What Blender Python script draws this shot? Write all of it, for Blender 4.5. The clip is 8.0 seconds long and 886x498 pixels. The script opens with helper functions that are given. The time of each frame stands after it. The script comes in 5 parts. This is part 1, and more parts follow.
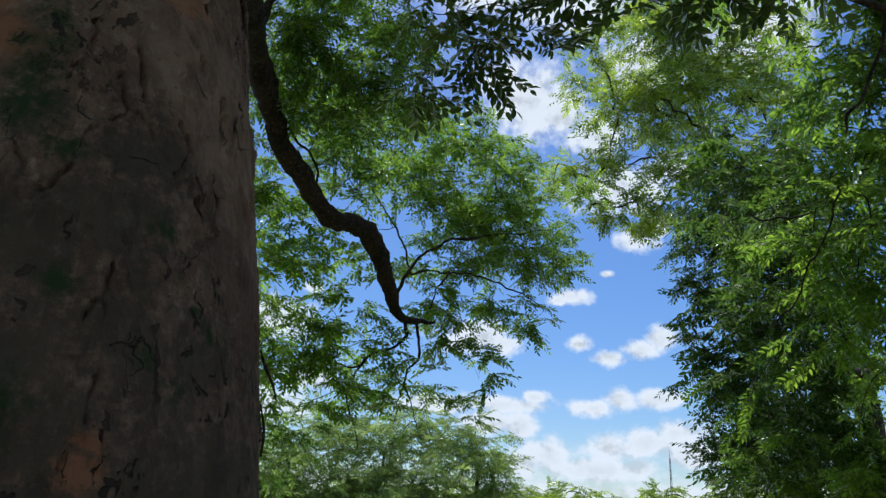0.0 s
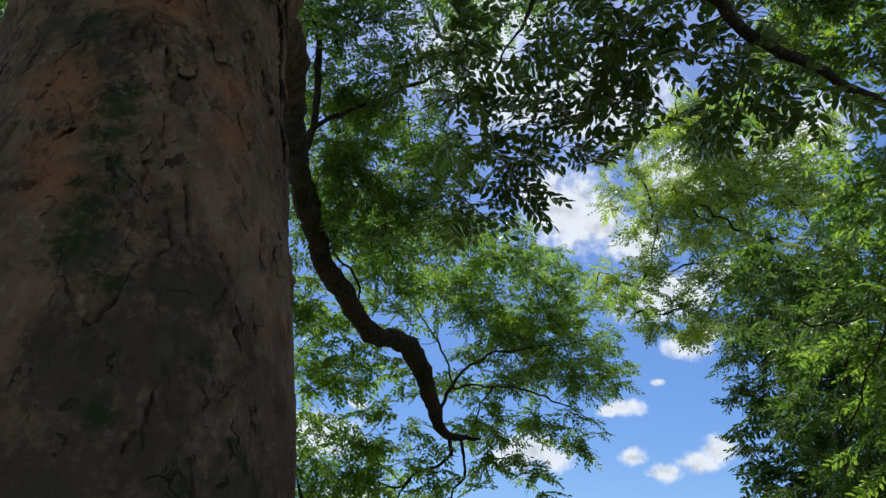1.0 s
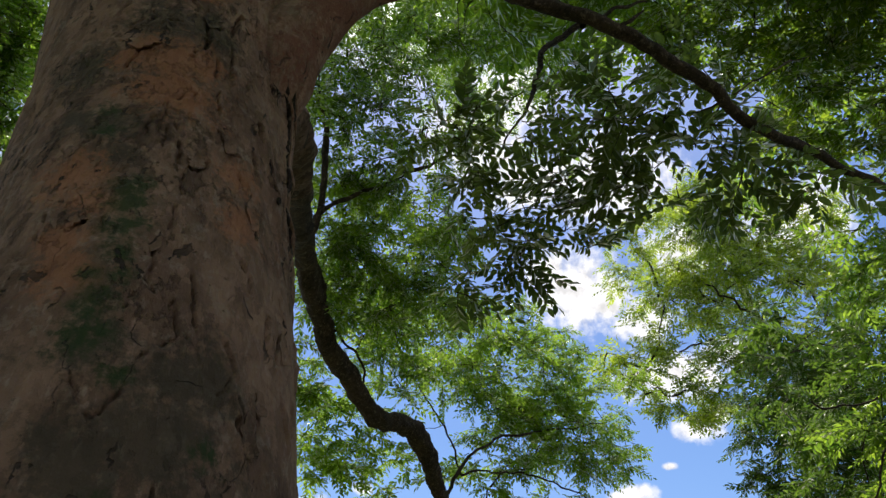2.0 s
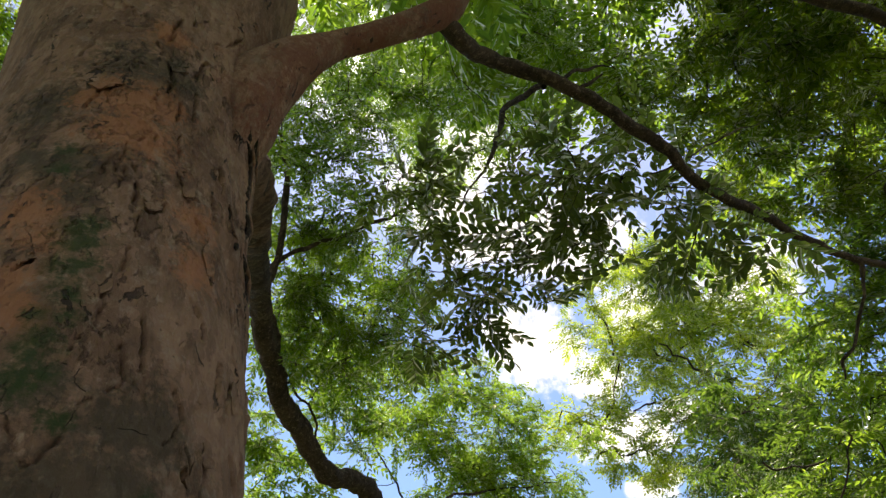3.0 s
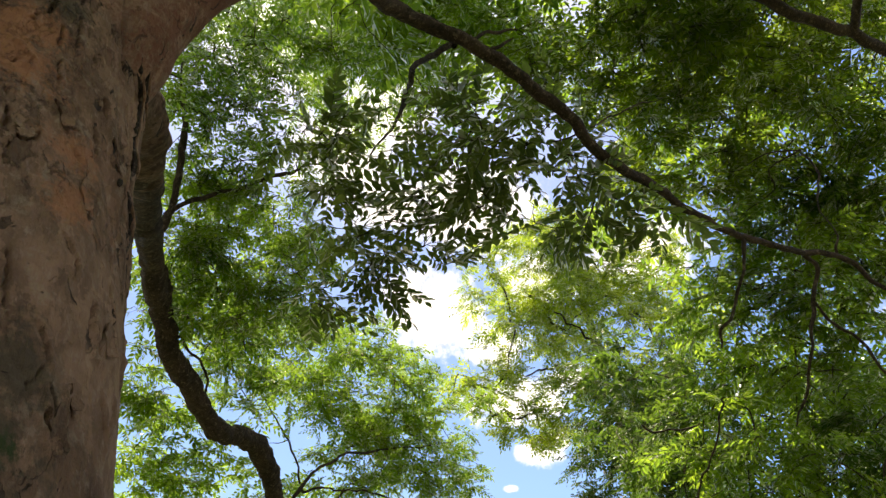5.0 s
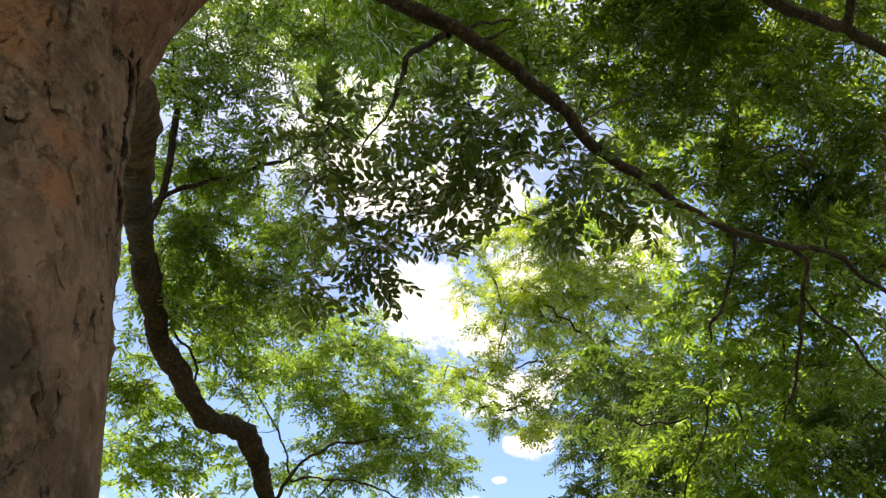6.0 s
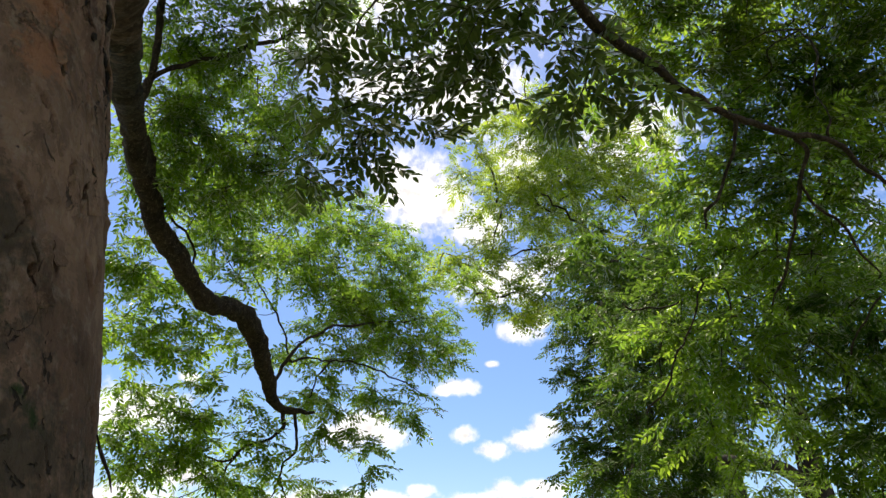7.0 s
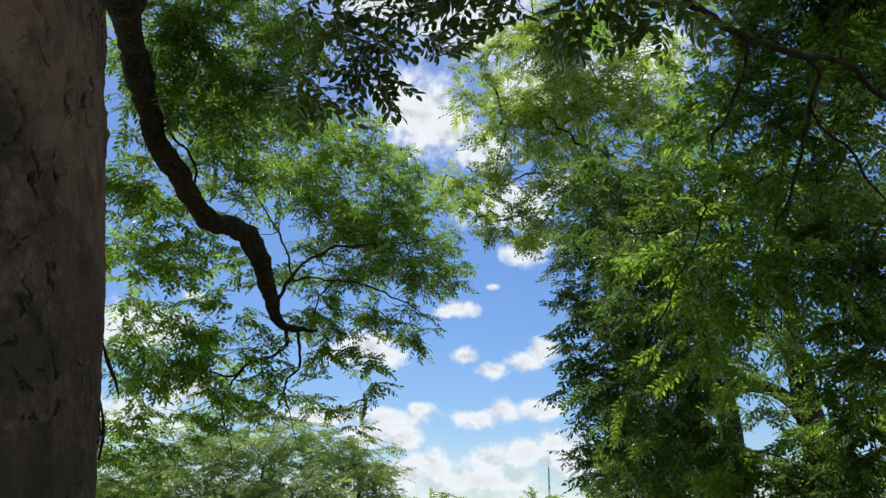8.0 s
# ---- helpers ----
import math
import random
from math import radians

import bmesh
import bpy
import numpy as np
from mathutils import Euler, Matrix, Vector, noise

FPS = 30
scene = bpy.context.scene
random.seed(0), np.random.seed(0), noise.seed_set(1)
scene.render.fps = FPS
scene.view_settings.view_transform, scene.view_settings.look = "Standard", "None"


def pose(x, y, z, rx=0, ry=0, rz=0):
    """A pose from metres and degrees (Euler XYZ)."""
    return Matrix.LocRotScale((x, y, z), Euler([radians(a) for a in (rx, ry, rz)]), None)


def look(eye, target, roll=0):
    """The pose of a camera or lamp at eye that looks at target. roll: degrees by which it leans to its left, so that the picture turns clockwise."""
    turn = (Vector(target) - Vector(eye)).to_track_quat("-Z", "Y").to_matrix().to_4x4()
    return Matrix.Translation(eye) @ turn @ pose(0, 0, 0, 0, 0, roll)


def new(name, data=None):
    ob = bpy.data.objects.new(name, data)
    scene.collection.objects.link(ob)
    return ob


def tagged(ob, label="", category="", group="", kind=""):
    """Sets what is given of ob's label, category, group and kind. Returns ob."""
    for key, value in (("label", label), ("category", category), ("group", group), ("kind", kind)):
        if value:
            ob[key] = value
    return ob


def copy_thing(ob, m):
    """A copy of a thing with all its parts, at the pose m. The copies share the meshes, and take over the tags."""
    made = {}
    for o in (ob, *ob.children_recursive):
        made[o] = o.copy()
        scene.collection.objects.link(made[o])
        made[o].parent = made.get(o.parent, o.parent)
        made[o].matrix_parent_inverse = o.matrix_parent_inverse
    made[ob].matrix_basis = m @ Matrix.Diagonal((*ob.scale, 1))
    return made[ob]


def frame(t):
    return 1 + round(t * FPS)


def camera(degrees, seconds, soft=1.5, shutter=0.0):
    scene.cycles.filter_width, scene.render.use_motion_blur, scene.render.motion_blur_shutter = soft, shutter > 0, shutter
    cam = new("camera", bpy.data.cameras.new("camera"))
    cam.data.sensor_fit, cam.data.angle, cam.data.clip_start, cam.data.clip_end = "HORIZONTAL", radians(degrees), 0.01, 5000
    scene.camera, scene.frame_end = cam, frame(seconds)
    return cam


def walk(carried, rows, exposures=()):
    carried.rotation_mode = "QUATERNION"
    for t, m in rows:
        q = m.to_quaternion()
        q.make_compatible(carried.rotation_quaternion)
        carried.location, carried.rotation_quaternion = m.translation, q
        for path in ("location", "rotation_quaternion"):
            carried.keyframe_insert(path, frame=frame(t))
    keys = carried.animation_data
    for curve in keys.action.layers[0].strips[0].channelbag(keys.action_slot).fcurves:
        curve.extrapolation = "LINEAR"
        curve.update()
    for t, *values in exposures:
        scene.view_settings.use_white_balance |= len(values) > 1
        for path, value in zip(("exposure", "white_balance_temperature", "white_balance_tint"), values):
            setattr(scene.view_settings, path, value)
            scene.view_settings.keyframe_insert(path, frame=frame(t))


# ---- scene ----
cam = camera(60.84, 8.0, soft=1.4)
PATH = [
    (0, pose(0.0000, 0.0000, 1.5000, 110.000, -2.500, 0.000)),
    (0.5, pose(0.0134, -0.0106, 1.5077, 114.339, -2.123, 2.465)),
    (1, pose(0.0193, -0.0229, 1.5153, 118.296, -2.400, 3.590)),
    (1.5, pose(0.0239, -0.0419, 1.5248, 121.977, -2.536, 4.270)),
    (1.7, pose(0.0239, -0.0413, 1.5257, 122.977, -2.395, 4.416)),
    (2.8, pose(0.0227, -0.0419, 1.5198, 127.989, -2.050, 1.547)),
    (3, pose(0.0206, -0.0308, 1.5211, 128.589, -1.713, 0.647)),
    (3.5, pose(0.0238, -0.0193, 1.5191, 127.928, -1.297, -1.366)),
    (4, pose(0.0423, -0.0020, 1.5091, 125.387, -0.677, -4.372)),
    (4.5, pose(0.0437, 0.0137, 1.5086, 123.470, -0.012, -6.261)),
    (4.7, pose(0.0436, 0.0067, 1.5079, 124.410, 0.159, -6.544)),
    (5.8, pose(0.0382, 0.0218, 1.5127, 127.264, 0.568, -7.451)),
    (6, pose(0.0426, 0.0185, 1.5079, 125.338, 0.232, -7.727)),
    (6.5, pose(0.0419, 0.0481, 1.4973, 119.516, -0.372, -8.324)),
    (7, pose(0.0447, 0.0470, 1.4932, 116.935, -0.058, -8.251)),
    (7.5, pose(0.0477, 0.0478, 1.4849, 114.638, -0.338, -8.384)),
    (8, pose(0.0461, 0.0600, 1.4820, 111.105, -0.791, -8.386)),
]
EXPOSURES = [(0, -0.32, 5870, 7), (1.0, -0.3, 6080, 8), (1.5, -0.22, 6430, 9), (3, 0.66, 7820, 13), (4.5, 0.76, 8230, 13), (6, 0.76, 8230, 13),
             (6.5, 0.64, 8030, 13), (7, 0.3, 7200, 11), (7.5, 0.12, 7000, 9), (8, -0.22, 6380, 7)]
walk(cam, PATH, EXPOSURES)


# ---------------------------------------------------------------- sky, sun
SUN_AZ, SUN_EL = radians(-8.0), radians(68.0)


def socket_math(nt, op, a, b=None):
    n = nt.nodes.new("ShaderNodeMath")
    n.operation = op
    for i, v in enumerate((a, b)):
        if v is None:
            continue
        if isinstance(v, (int, float)):
            n.inputs[i].default_value = v
        else:
            nt.links.new(v, n.inputs[i])
    return n.outputs[0]


LOW_CLOUDS = [
    (1.9, 13.4, 3.8, 1.7), (4.1, 13.0, 1.6, 1.0), (-14.0, 13.9, 4.5, 2.0), (-15.4, 13.2, 2.3, 1.7),
    (-11.0, 16.4, 0.9, 0.6), (10.8, 8.4, 2.1, 0.8), (12.8, 9.0, 1.7, 1.0), (15.5, 9.1, 2.4, 0.9),
    (4.3, 8.5, 3.9, 0.8), (6.4, 9.1, 1.3, 0.6), (5.4, 7.0, 1.8, 1.3), (3.1, 7.2, 3.1, 1.2),
    (7.5, 5.0, 2.8, 1.6), (5.5, 4.3, 2.1, 1.5), (11.9, 5.6, 2.6, 1.3), (14.6, 6.1, 2.7, 1.2),
    (16.8, 6.7, 2.3, 1.2), (17.6, 5.3, 3.1, 1.6), (11.0, 4.1, 6.3, 1.2), (-14.0, 7.6, 4.5, 1.9),
    (-10.9, 9.7, 3.0, 1.3), (-1.1, 8.4, 4.1, 1.0),
]
HIGH_CLOUDS = [
    (6.2, 31.1, 5.0, 3.5), (3.7, 32.7, 2.5, 1.8), (8.7, 29.9, 2.0, 1.9), (14.5, 20.6, 2.0, 1.0),
    (15.9, 21.5, 1.1, 1.0), (12.1, 18.2, 0.7, 0.3), (9.4, 16.6, 1.9, 0.7), (8.2, 16.3, 1.0, 0.5),
    (9.8, 13.1, 1.1, 0.7), (12.0, 12.0, 1.5, 0.7), (14.3, 12.6, 1.5, 0.9), (15.9, 13.4, 1.5, 1.1),
    (11.5, 28.2, 3.6, 1.6), (-11.5, 50.3, 10.1, 4.9), (0.4, 45.9, 5.8, 3.2), (2.2, 39.5, 5.9, 2.6),
    (-10.0, 58.8, 22.8, 4.9), (24.8, 34.0, 5.9, 3.0), (13.5, 24.4, 5.2, 2.1), (9.8, 39.2, 7.6, 4.2),
    (-3.1, 42.9, 6.6, 4.2), (11.6, 28.8, 2.7, 1.9), (15.7, 33.3, 4.1, 2.7), (24.5, 34.1, 4.5, 2.7),
    (17.5, 25.7, 2.3, 1.2),
]


def build_world():
    world = bpy.data.worlds.new("summer_sky")
    scene.world = world
    world.use_nodes = True
    nt = world.node_tree
    nt.nodes.clear()
    link = nt.links.new
    sky = nt.nodes.new("ShaderNodeTexSky")
    sky.sky_type, sky.sun_disc = "NISHITA", False
    sky.sun_elevation, sky.sun_rotation = SUN_EL, SUN_AZ
    sky.air_density, sky.dust_density, sky.ozone_density = 1.0, 1.1, 3.0
    tex = nt.nodes.new("ShaderNodeTexCoord")
    sep = nt.nodes.new("ShaderNodeSeparateXYZ")
    link(tex.outputs["Generated"], sep.inputs[0])
    az = socket_math(nt, "MULTIPLY", socket_math(nt, "ARCTAN2", sep.outputs[0], sep.outputs[1]), 57.2958)
    el = socket_math(nt, "MULTIPLY", socket_math(nt, "ARCSINE", sep.outputs[2]), 57.2958)
    # wobble the outlines of the clouds with two scales of noise
    comb = nt.nodes.new("ShaderNodeCombineXYZ")
    link(az, comb.inputs[0]), link(el, comb.inputs[1])
    puff = nt.nodes.new("ShaderNodeTexNoise")
    puff.inputs["Scale"].default_value, puff.inputs["Detail"].default_value = 0.6, 8.0
    puff.inputs["Roughness"].default_value = 0.6
    link(comb.outputs[0], puff.inputs["Vector"])
    field = None
    for a, e, ra, re in LOW_CLOUDS + HIGH_CLOUDS:
        sub = nt.nodes.new("ShaderNodeVectorMath")
        sub.operation = "SUBTRACT"
        link(comb.outputs[0], sub.inputs[0])
        sub.inputs[1].default_value = (a, e, 0)
        mul = nt.nodes.new("ShaderNodeVectorMath")
        mul.operation = "MULTIPLY"
        link(sub.outputs[0], mul.inputs[0])
        mul.inputs[1].default_value = (1.0 / ra, 1.0 / re, 0)
        ln = nt.nodes.new("ShaderNodeVectorMath")
        ln.operation = "LENGTH"
        link(mul.outputs[0], ln.inputs[0])
        v = socket_math(nt, "SUBTRACT", 1.05, ln.outputs["Value"])
        field = v if field is None else socket_math(nt, "MAXIMUM", field, v)
    # a general field of fair-weather clouds for the rest of the sky
    wide = nt.nodes.new("ShaderNodeTexNoise")
    wide.inputs["Scale"].default_value, wide.inputs["Detail"].default_value = 3.0, 5.0
    link(tex.outputs["Generated"], wide.inputs["Vector"])
    away = socket_math(nt, "MINIMUM", socket_math(nt, "MULTIPLY", socket_math(nt, "SUBTRACT", socket_math(nt, "ABSOLUTE", az), 36.0), 0.03), 0.35)
    general = socket_math(nt, "ADD", socket_math(nt, "MULTIPLY", socket_math(nt, "SUBTRACT", wide.outputs["Fac"], 0.55), 3.0), away)
    field = socket_math(nt, "MAXIMUM", field, general)
    # low bank of cloud along the horizon
    bank = socket_math(nt, "SUBTRACT", 0.45, socket_math(nt, "MULTIPLY", socket_math(nt, "ABSOLUTE", socket_math(nt, "SUBTRACT", el, 2.4)), 0.26))
    field = socket_math(nt, "MAXIMUM", field, bank)
    dens = socket_math(nt, "ADD", field, socket_math(nt, "MULTIPLY", socket_math(nt, "SUBTRACT", puff.outputs["Fac"], 0.5), 1.7))
    ramp = nt.nodes.new("ShaderNodeMapRange")
    ramp.interpolation_type = "SMOOTHSTEP"
    ramp.inputs["From Min"].default_value, ramp.inputs["From Max"].default_value = -0.05, 0.68
    link(dens, ramp.inputs["Value"])
    # thicker cores are a little greyer
    core = nt.nodes.new("ShaderNodeMapRange")
    core.inputs["From Min"].default_value, core.inputs["From Max"].default_value = 0.6, 1.6
    core.inputs["To Min"].default_value, core.inputs["To Max"].default_value = CLOUD_LIGHT, CLOUD_LIGHT * 0.8
    link(dens, core.inputs["Value"])
    # cloud standing above shades the flat undersides
    over = nt.nodes.new("ShaderNodeVectorMath")
    over.operation = "ADD"
    over.inputs[1].default_value = (0.25, 0.8, 0)
    link(comb.outputs[0], over.inputs[0])
    puff_over = nt.nodes.new("ShaderNodeTexNoise")
    for key, v in (("Scale", 0.6), ("Detail", 8.0), ("Roughness", 0.6)):
        puff_over.inputs[key].default_value = v
    link(over.outputs[0], puff_over.inputs["Vector"])
    relief = nt.nodes.new("ShaderNodeMapRange")
    relief.interpolation_type = "SMOOTHSTEP"
    for key, v in (("From Min", -0.06), ("From Max", 0.24), ("To Min", 1.06), ("To Max", 0.76)):
        relief.inputs[key].default_value = v
    link(socket_math(nt, "SUBTRACT", puff_over.outputs["Fac"], puff.outputs["Fac"]), relief.inputs["Value"])
    tone = nt.nodes.new("ShaderNodeVectorMath")
    tone.operation = "SCALE"
    tone.inputs[0].default_value = (0.96, 0.98, 1.03)
    # clouds glow towards the sun
    toward = nt.nodes.new("ShaderNodeVectorMath")
    toward.operation = "DOT_PRODUCT"
    link(tex.outputs["Generated"], toward.inputs[0])
    toward.inputs[1].default_value = (math.sin(SUN_AZ) * math.cos(SUN_EL), math.cos(SUN_AZ) * math.cos(SUN_EL), math.sin(SUN_EL))
    glow = nt.nodes.new("ShaderNodeMapRange")
    glow.interpolation_type = "SMOOTHSTEP"
    for key, v in (("From Min", 0.925), ("From Max", 1.0), ("To Min", 1.0), ("To Max", 3.0)):
        glow.inputs[key].default_value = v
    link(toward.outputs["Value"], glow.inputs["Value"])
    link(socket_math(nt, "MULTIPLY", socket_math(nt, "MULTIPLY", core.outputs[0], relief.outputs[0]), glow.outputs[0]), tone.inputs["Scale"])
    mix = nt.nodes.new("ShaderNodeMix")
    mix.data_type = "RGBA"
    link(ramp.outputs[0], mix.inputs["Factor"])
    blue = nt.nodes.new("ShaderNodeHueSaturation")
    blue.inputs["Saturation"].default_value, blue.inputs["Value"].default_value = 1.3, 1.3
    blue.inputs["Hue"].default_value = 0.508
    link(sky.outputs[0], blue.inputs["Color"])
    link(blue.outputs[0], mix.inputs[6]), link(tone.outputs[0], mix.inputs[7])
    bg = nt.nodes.new("ShaderNodeBackground")
    bg.inputs["Strength"].default_value = SKY_STRENGTH
    link(mix.outputs[2], bg.inputs["Color"])
    out = nt.nodes.new("ShaderNodeOutputWorld")
    link(bg.outputs[0], out.inputs["Surface"])


SKY_STRENGTH, CLOUD_LIGHT = 0.12, 8.6
build_world()
sun_data = bpy.data.lights.new("sun", "SUN")
sun_data.energy, sun_data.angle, sun_data.color = 5.0, radians(0.53), (1.0, 0.95, 0.86)
sun = new("sun", sun_data)
sun.matrix_world = look(
    (40 * math.sin(SUN_AZ) * math.cos(SUN_EL), 40 * math.cos(SUN_AZ) * math.cos(SUN_EL), 40 * math.sin(SUN_EL)), (0, 0, 0))


# ---------------------------------------------------------------- materials
def fresh(name):
    m = bpy.data.materials.new(name)
    m.use_nodes = True
    m.node_tree.nodes.clear()
    return m, m.node_tree


def node(nt, kind, **values):
    n = nt.nodes.new(kind)
    for key, v in values.items():
        if key in n.inputs:
            n.inputs[key].default_value = v
    return n


def noise_tex(nt, vector, scale, detail=4.0, rough=0.55, stretch=None):
    if stretch:
        mp = nt.nodes.new("ShaderNodeMapping")
        mp.inputs["Scale"].default_value = stretch
        nt.links.new(vector, mp.inputs["Vector"])
        vector = mp.outputs[0]
    n = node(nt, "ShaderNodeTexNoise", Scale=scale, Detail=detail, Roughness=rough)
    nt.links.new(vector, n.inputs["Vector"])
    return n.outputs["Fac"]


def ramp_range(nt, value, lo, hi, a=0.0, b=1.0):
    n = nt.nodes.new("ShaderNodeMapRange")
    n.interpolation_type = "SMOOTHSTEP"
    for key, v in (("From Min", lo), ("From Max", hi), ("To Min", a), ("To Max", b)):
        n.inputs[key].default_value = v
    nt.links.new(value, n.inputs["Value"])
    return n.outputs[0]


def mix_colour(nt, fac, a, b):
    n = nt.nodes.new("ShaderNodeMix")
    n.data_type = "RGBA"
    for i, v in ((0, fac), (6, a), (7, b)):
        if isinstance(v, tuple):
            n.inputs[i].default_value = (*v, 1)
        elif isinstance(v, (int, float)):
            n.inputs[i].default_value = v
        else:
            nt.links.new(v, n.inputs[i])
    return n.outputs[2]


def leaf_material(name, dark, light, glow, through_share=0.5):
    """Thin leaf: matt face, light shining through, a faint waxy gloss."""
    m, nt = fresh(name)
    link = nt.links.new
    geo = nt.nodes.new("ShaderNodeNewGeometry")
    obj = nt.nodes.new("ShaderNodeTexCoord")
    lit_patch = noise_tex(nt, obj.outputs["Object"], 1.3, 2.0)
    rnd = geo.outputs["Random Per Island"]
    tone = socket_math(nt, "ADD", socket_math(nt, "MULTIPLY", rnd, 0.62), socket_math(nt, "MULTIPLY", ramp_range(nt, lit_patch, 0.42, 0.66), 0.38))
    face = mix_colour(nt, tone, dark, light)
    # high tones, random leaves and patches painted as sunlit clumps, pass more, yellower light
    shine = mix_colour(nt, tone, (glow[0] * 0.26, glow[1] * 0.38, glow[2] * 0.5), glow)
    diff, tran = nt.nodes.new("ShaderNodeBsdfDiffuse"), nt.nodes.new("ShaderNodeBsdfTranslucent")
    gloss = node(nt, "ShaderNodeBsdfGlossy", Roughness=0.38)
    link(face, diff.inputs["Color"]), link(shine, tran.inputs["Color"])
    mix = nt.nodes.new("ShaderNodeMixShader")
    mix.inputs[0].default_value = through_share
    link(diff.outputs[0], mix.inputs[1]), link(tran.outputs[0], mix.inputs[2])
    fres = node(nt, "ShaderNodeFresnel", IOR=1.16)
    top = nt.nodes.new("ShaderNodeMixShader")
    link(socket_math(nt, "MULTIPLY", fres.outputs[0], 0.6), top.inputs[0])
    link(mix.outputs[0], top.inputs[1]), link(gloss.outputs[0], top.inputs[2])
    out = nt.nodes.new("ShaderNodeOutputMaterial")
    link(top.outputs[0], out.inputs["Surface"])
    return m


def spot_field(nt, spots):
    """One at the heart of each spot (x, y, z, radius), nought at its rim, less beyond."""
    pos = nt.nodes.new("ShaderNodeNewGeometry").outputs["Position"]
    field = None
    for x, y, z, r in spots:
        d = nt.nodes.new("ShaderNodeVectorMath")
        d.operation = "DISTANCE"
        nt.links.new(pos, d.inputs[0])
        d.inputs[1].default_value = (x, y, z)
        f = socket_math(nt, "SUBTRACT", 1.0, socket_math(nt, "DIVIDE", d.outputs["Value"], r))
        field = f if field is None else socket_math(nt, "MAXIMUM", field, f)
    return field


def bark_material(name, base, second, stains=(), moss=(), scale=1.0, film_shade=(), red=(), crusts=()):
    """Old flaking bark: two browns, rusty fresh patches, lichen, moss, fine cracks and pores."""
    m, nt = fresh(name)
    link = nt.links.new
    v = nt.nodes.new("ShaderNodeTexCoord").outputs["Object"]
    broad = noise_tex(nt, v, 2.2 * scale, 3.0)
    mid = noise_tex(nt, v, 9 * scale, 6.0, 0.62, (1.2, 1.2, 0.36))
    fine = noise_tex(nt, v, 60 * scale, 6.0, 0.65, (1, 1, 0.35))
    grit = noise_tex(nt, v, 260 * scale, 3.0, 0.6)
    col = mix_colour(nt, ramp_range(nt, broad, 0.35, 0.65), base, second)
    col = mix_colour(nt, socket_math(nt, "MULTIPLY", ramp_range(nt, mid, 0.48, 0.68), 0.75), col, tuple(c * 0.42 for c in base))
    lichen = ramp_range(nt, noise_tex(nt, v, 18 * scale, 8.0, 0.7), 0.55, 0.62)
    col = mix_colour(nt, socket_math(nt, "MULTIPLY", lichen, 0.5), col, (0.195, 0.15, 0.115))
    col = mix_colour(nt, socket_math(nt, "MULTIPLY", ramp_range(nt, fine, 0.54, 0.72), 0.5), col, (0.27, 0.205, 0.16))
    # ragged remains of the outer bark, darker than the skin under them
    crust = noise_tex(nt, v, 15 * scale, 9.0, 0.66, (1.0, 1.0, 0.62))
    zone = noise_tex(nt, v, 3.1 * scale, 3.0)
    old_crust = ramp_range(nt, socket_math(nt, "ADD", crust, socket_math(nt, "MULTIPLY", socket_math(nt, "SUBTRACT", zone, 0.5), 0.55)), 0.545, 0.585)
    if crusts:
        near = spot_field(nt, crusts)
        clings = ramp_range(nt, socket_math(nt, "ADD", near, socket_math(nt, "MULTIPLY", socket_math(nt, "SUBTRACT", zone, 0.5), 1.2)), -0.2, 0.5, 0.12, 1.0)
        old_crust = socket_math(nt, "MULTIPLY", old_crust, clings)
    col = mix_colour(nt, socket_math(nt, "MULTIPLY", old_crust, 0.62), col, tuple(c * 0.40 for c in base))
    bare = ramp_range(nt, noise_tex(nt, v, 11 * scale, 7.0, 0.6, (1.1, 1.1, 0.5)), 0.60, 0.66)
    col = mix_colour(nt, socket_math(nt, "MULTIPLY", bare, 0.32), col, tuple(min(1, c * 1.5) for c in second))
    # scales of bark differ in tone and stand at different heights
    bent = nt.nodes.new("ShaderNodeVectorMath")
    bent.operation = "MULTIPLY_ADD"
    bend = node(nt, "ShaderNodeTexNoise", Scale=22 * scale, Detail=6.0, Roughness=0.7)
    link(v, bend.inputs["Vector"])
    link(bend.outputs["Color"], bent.inputs[0])
    bent.inputs[1].default_value = (0.09, 0.09, 0.14)
    link(v, bent.inputs[2])
    stretch = nt.nodes.new("ShaderNodeMapping")
    stretch.inputs["Scale"].default_value = (1.5, 1.5, 0.55)
    link(bent.outputs[0], stretch.inputs["Vector"])
    flakes = node(nt, "ShaderNodeTexVoronoi", Scale=24 * scale)
    link(stretch.outputs[0], flakes.inputs["Vector"])
    shade = nt.nodes.new("ShaderNodeSeparateColor")
    link(flakes.outputs["Color"], shade.inputs[0])
    scales = shade.outputs[0]
    col = mix_colour(nt, ramp_range(nt, scales, 0.66, 0.74, 0.0, 0.17), col, tuple(min(1, c * 1.75) for c in second))
    col = mix_colour(nt, ramp_range(nt, scales, 0.20, 0.28, 0.26, 0.0), col, tuple(c * 0.5 for c in base))
    ragged = noise_tex(nt, v, 13 * scale, 9.0, 0.72)
    fleck = noise_tex(nt, v, 55 * scale, 5.0, 0.7)
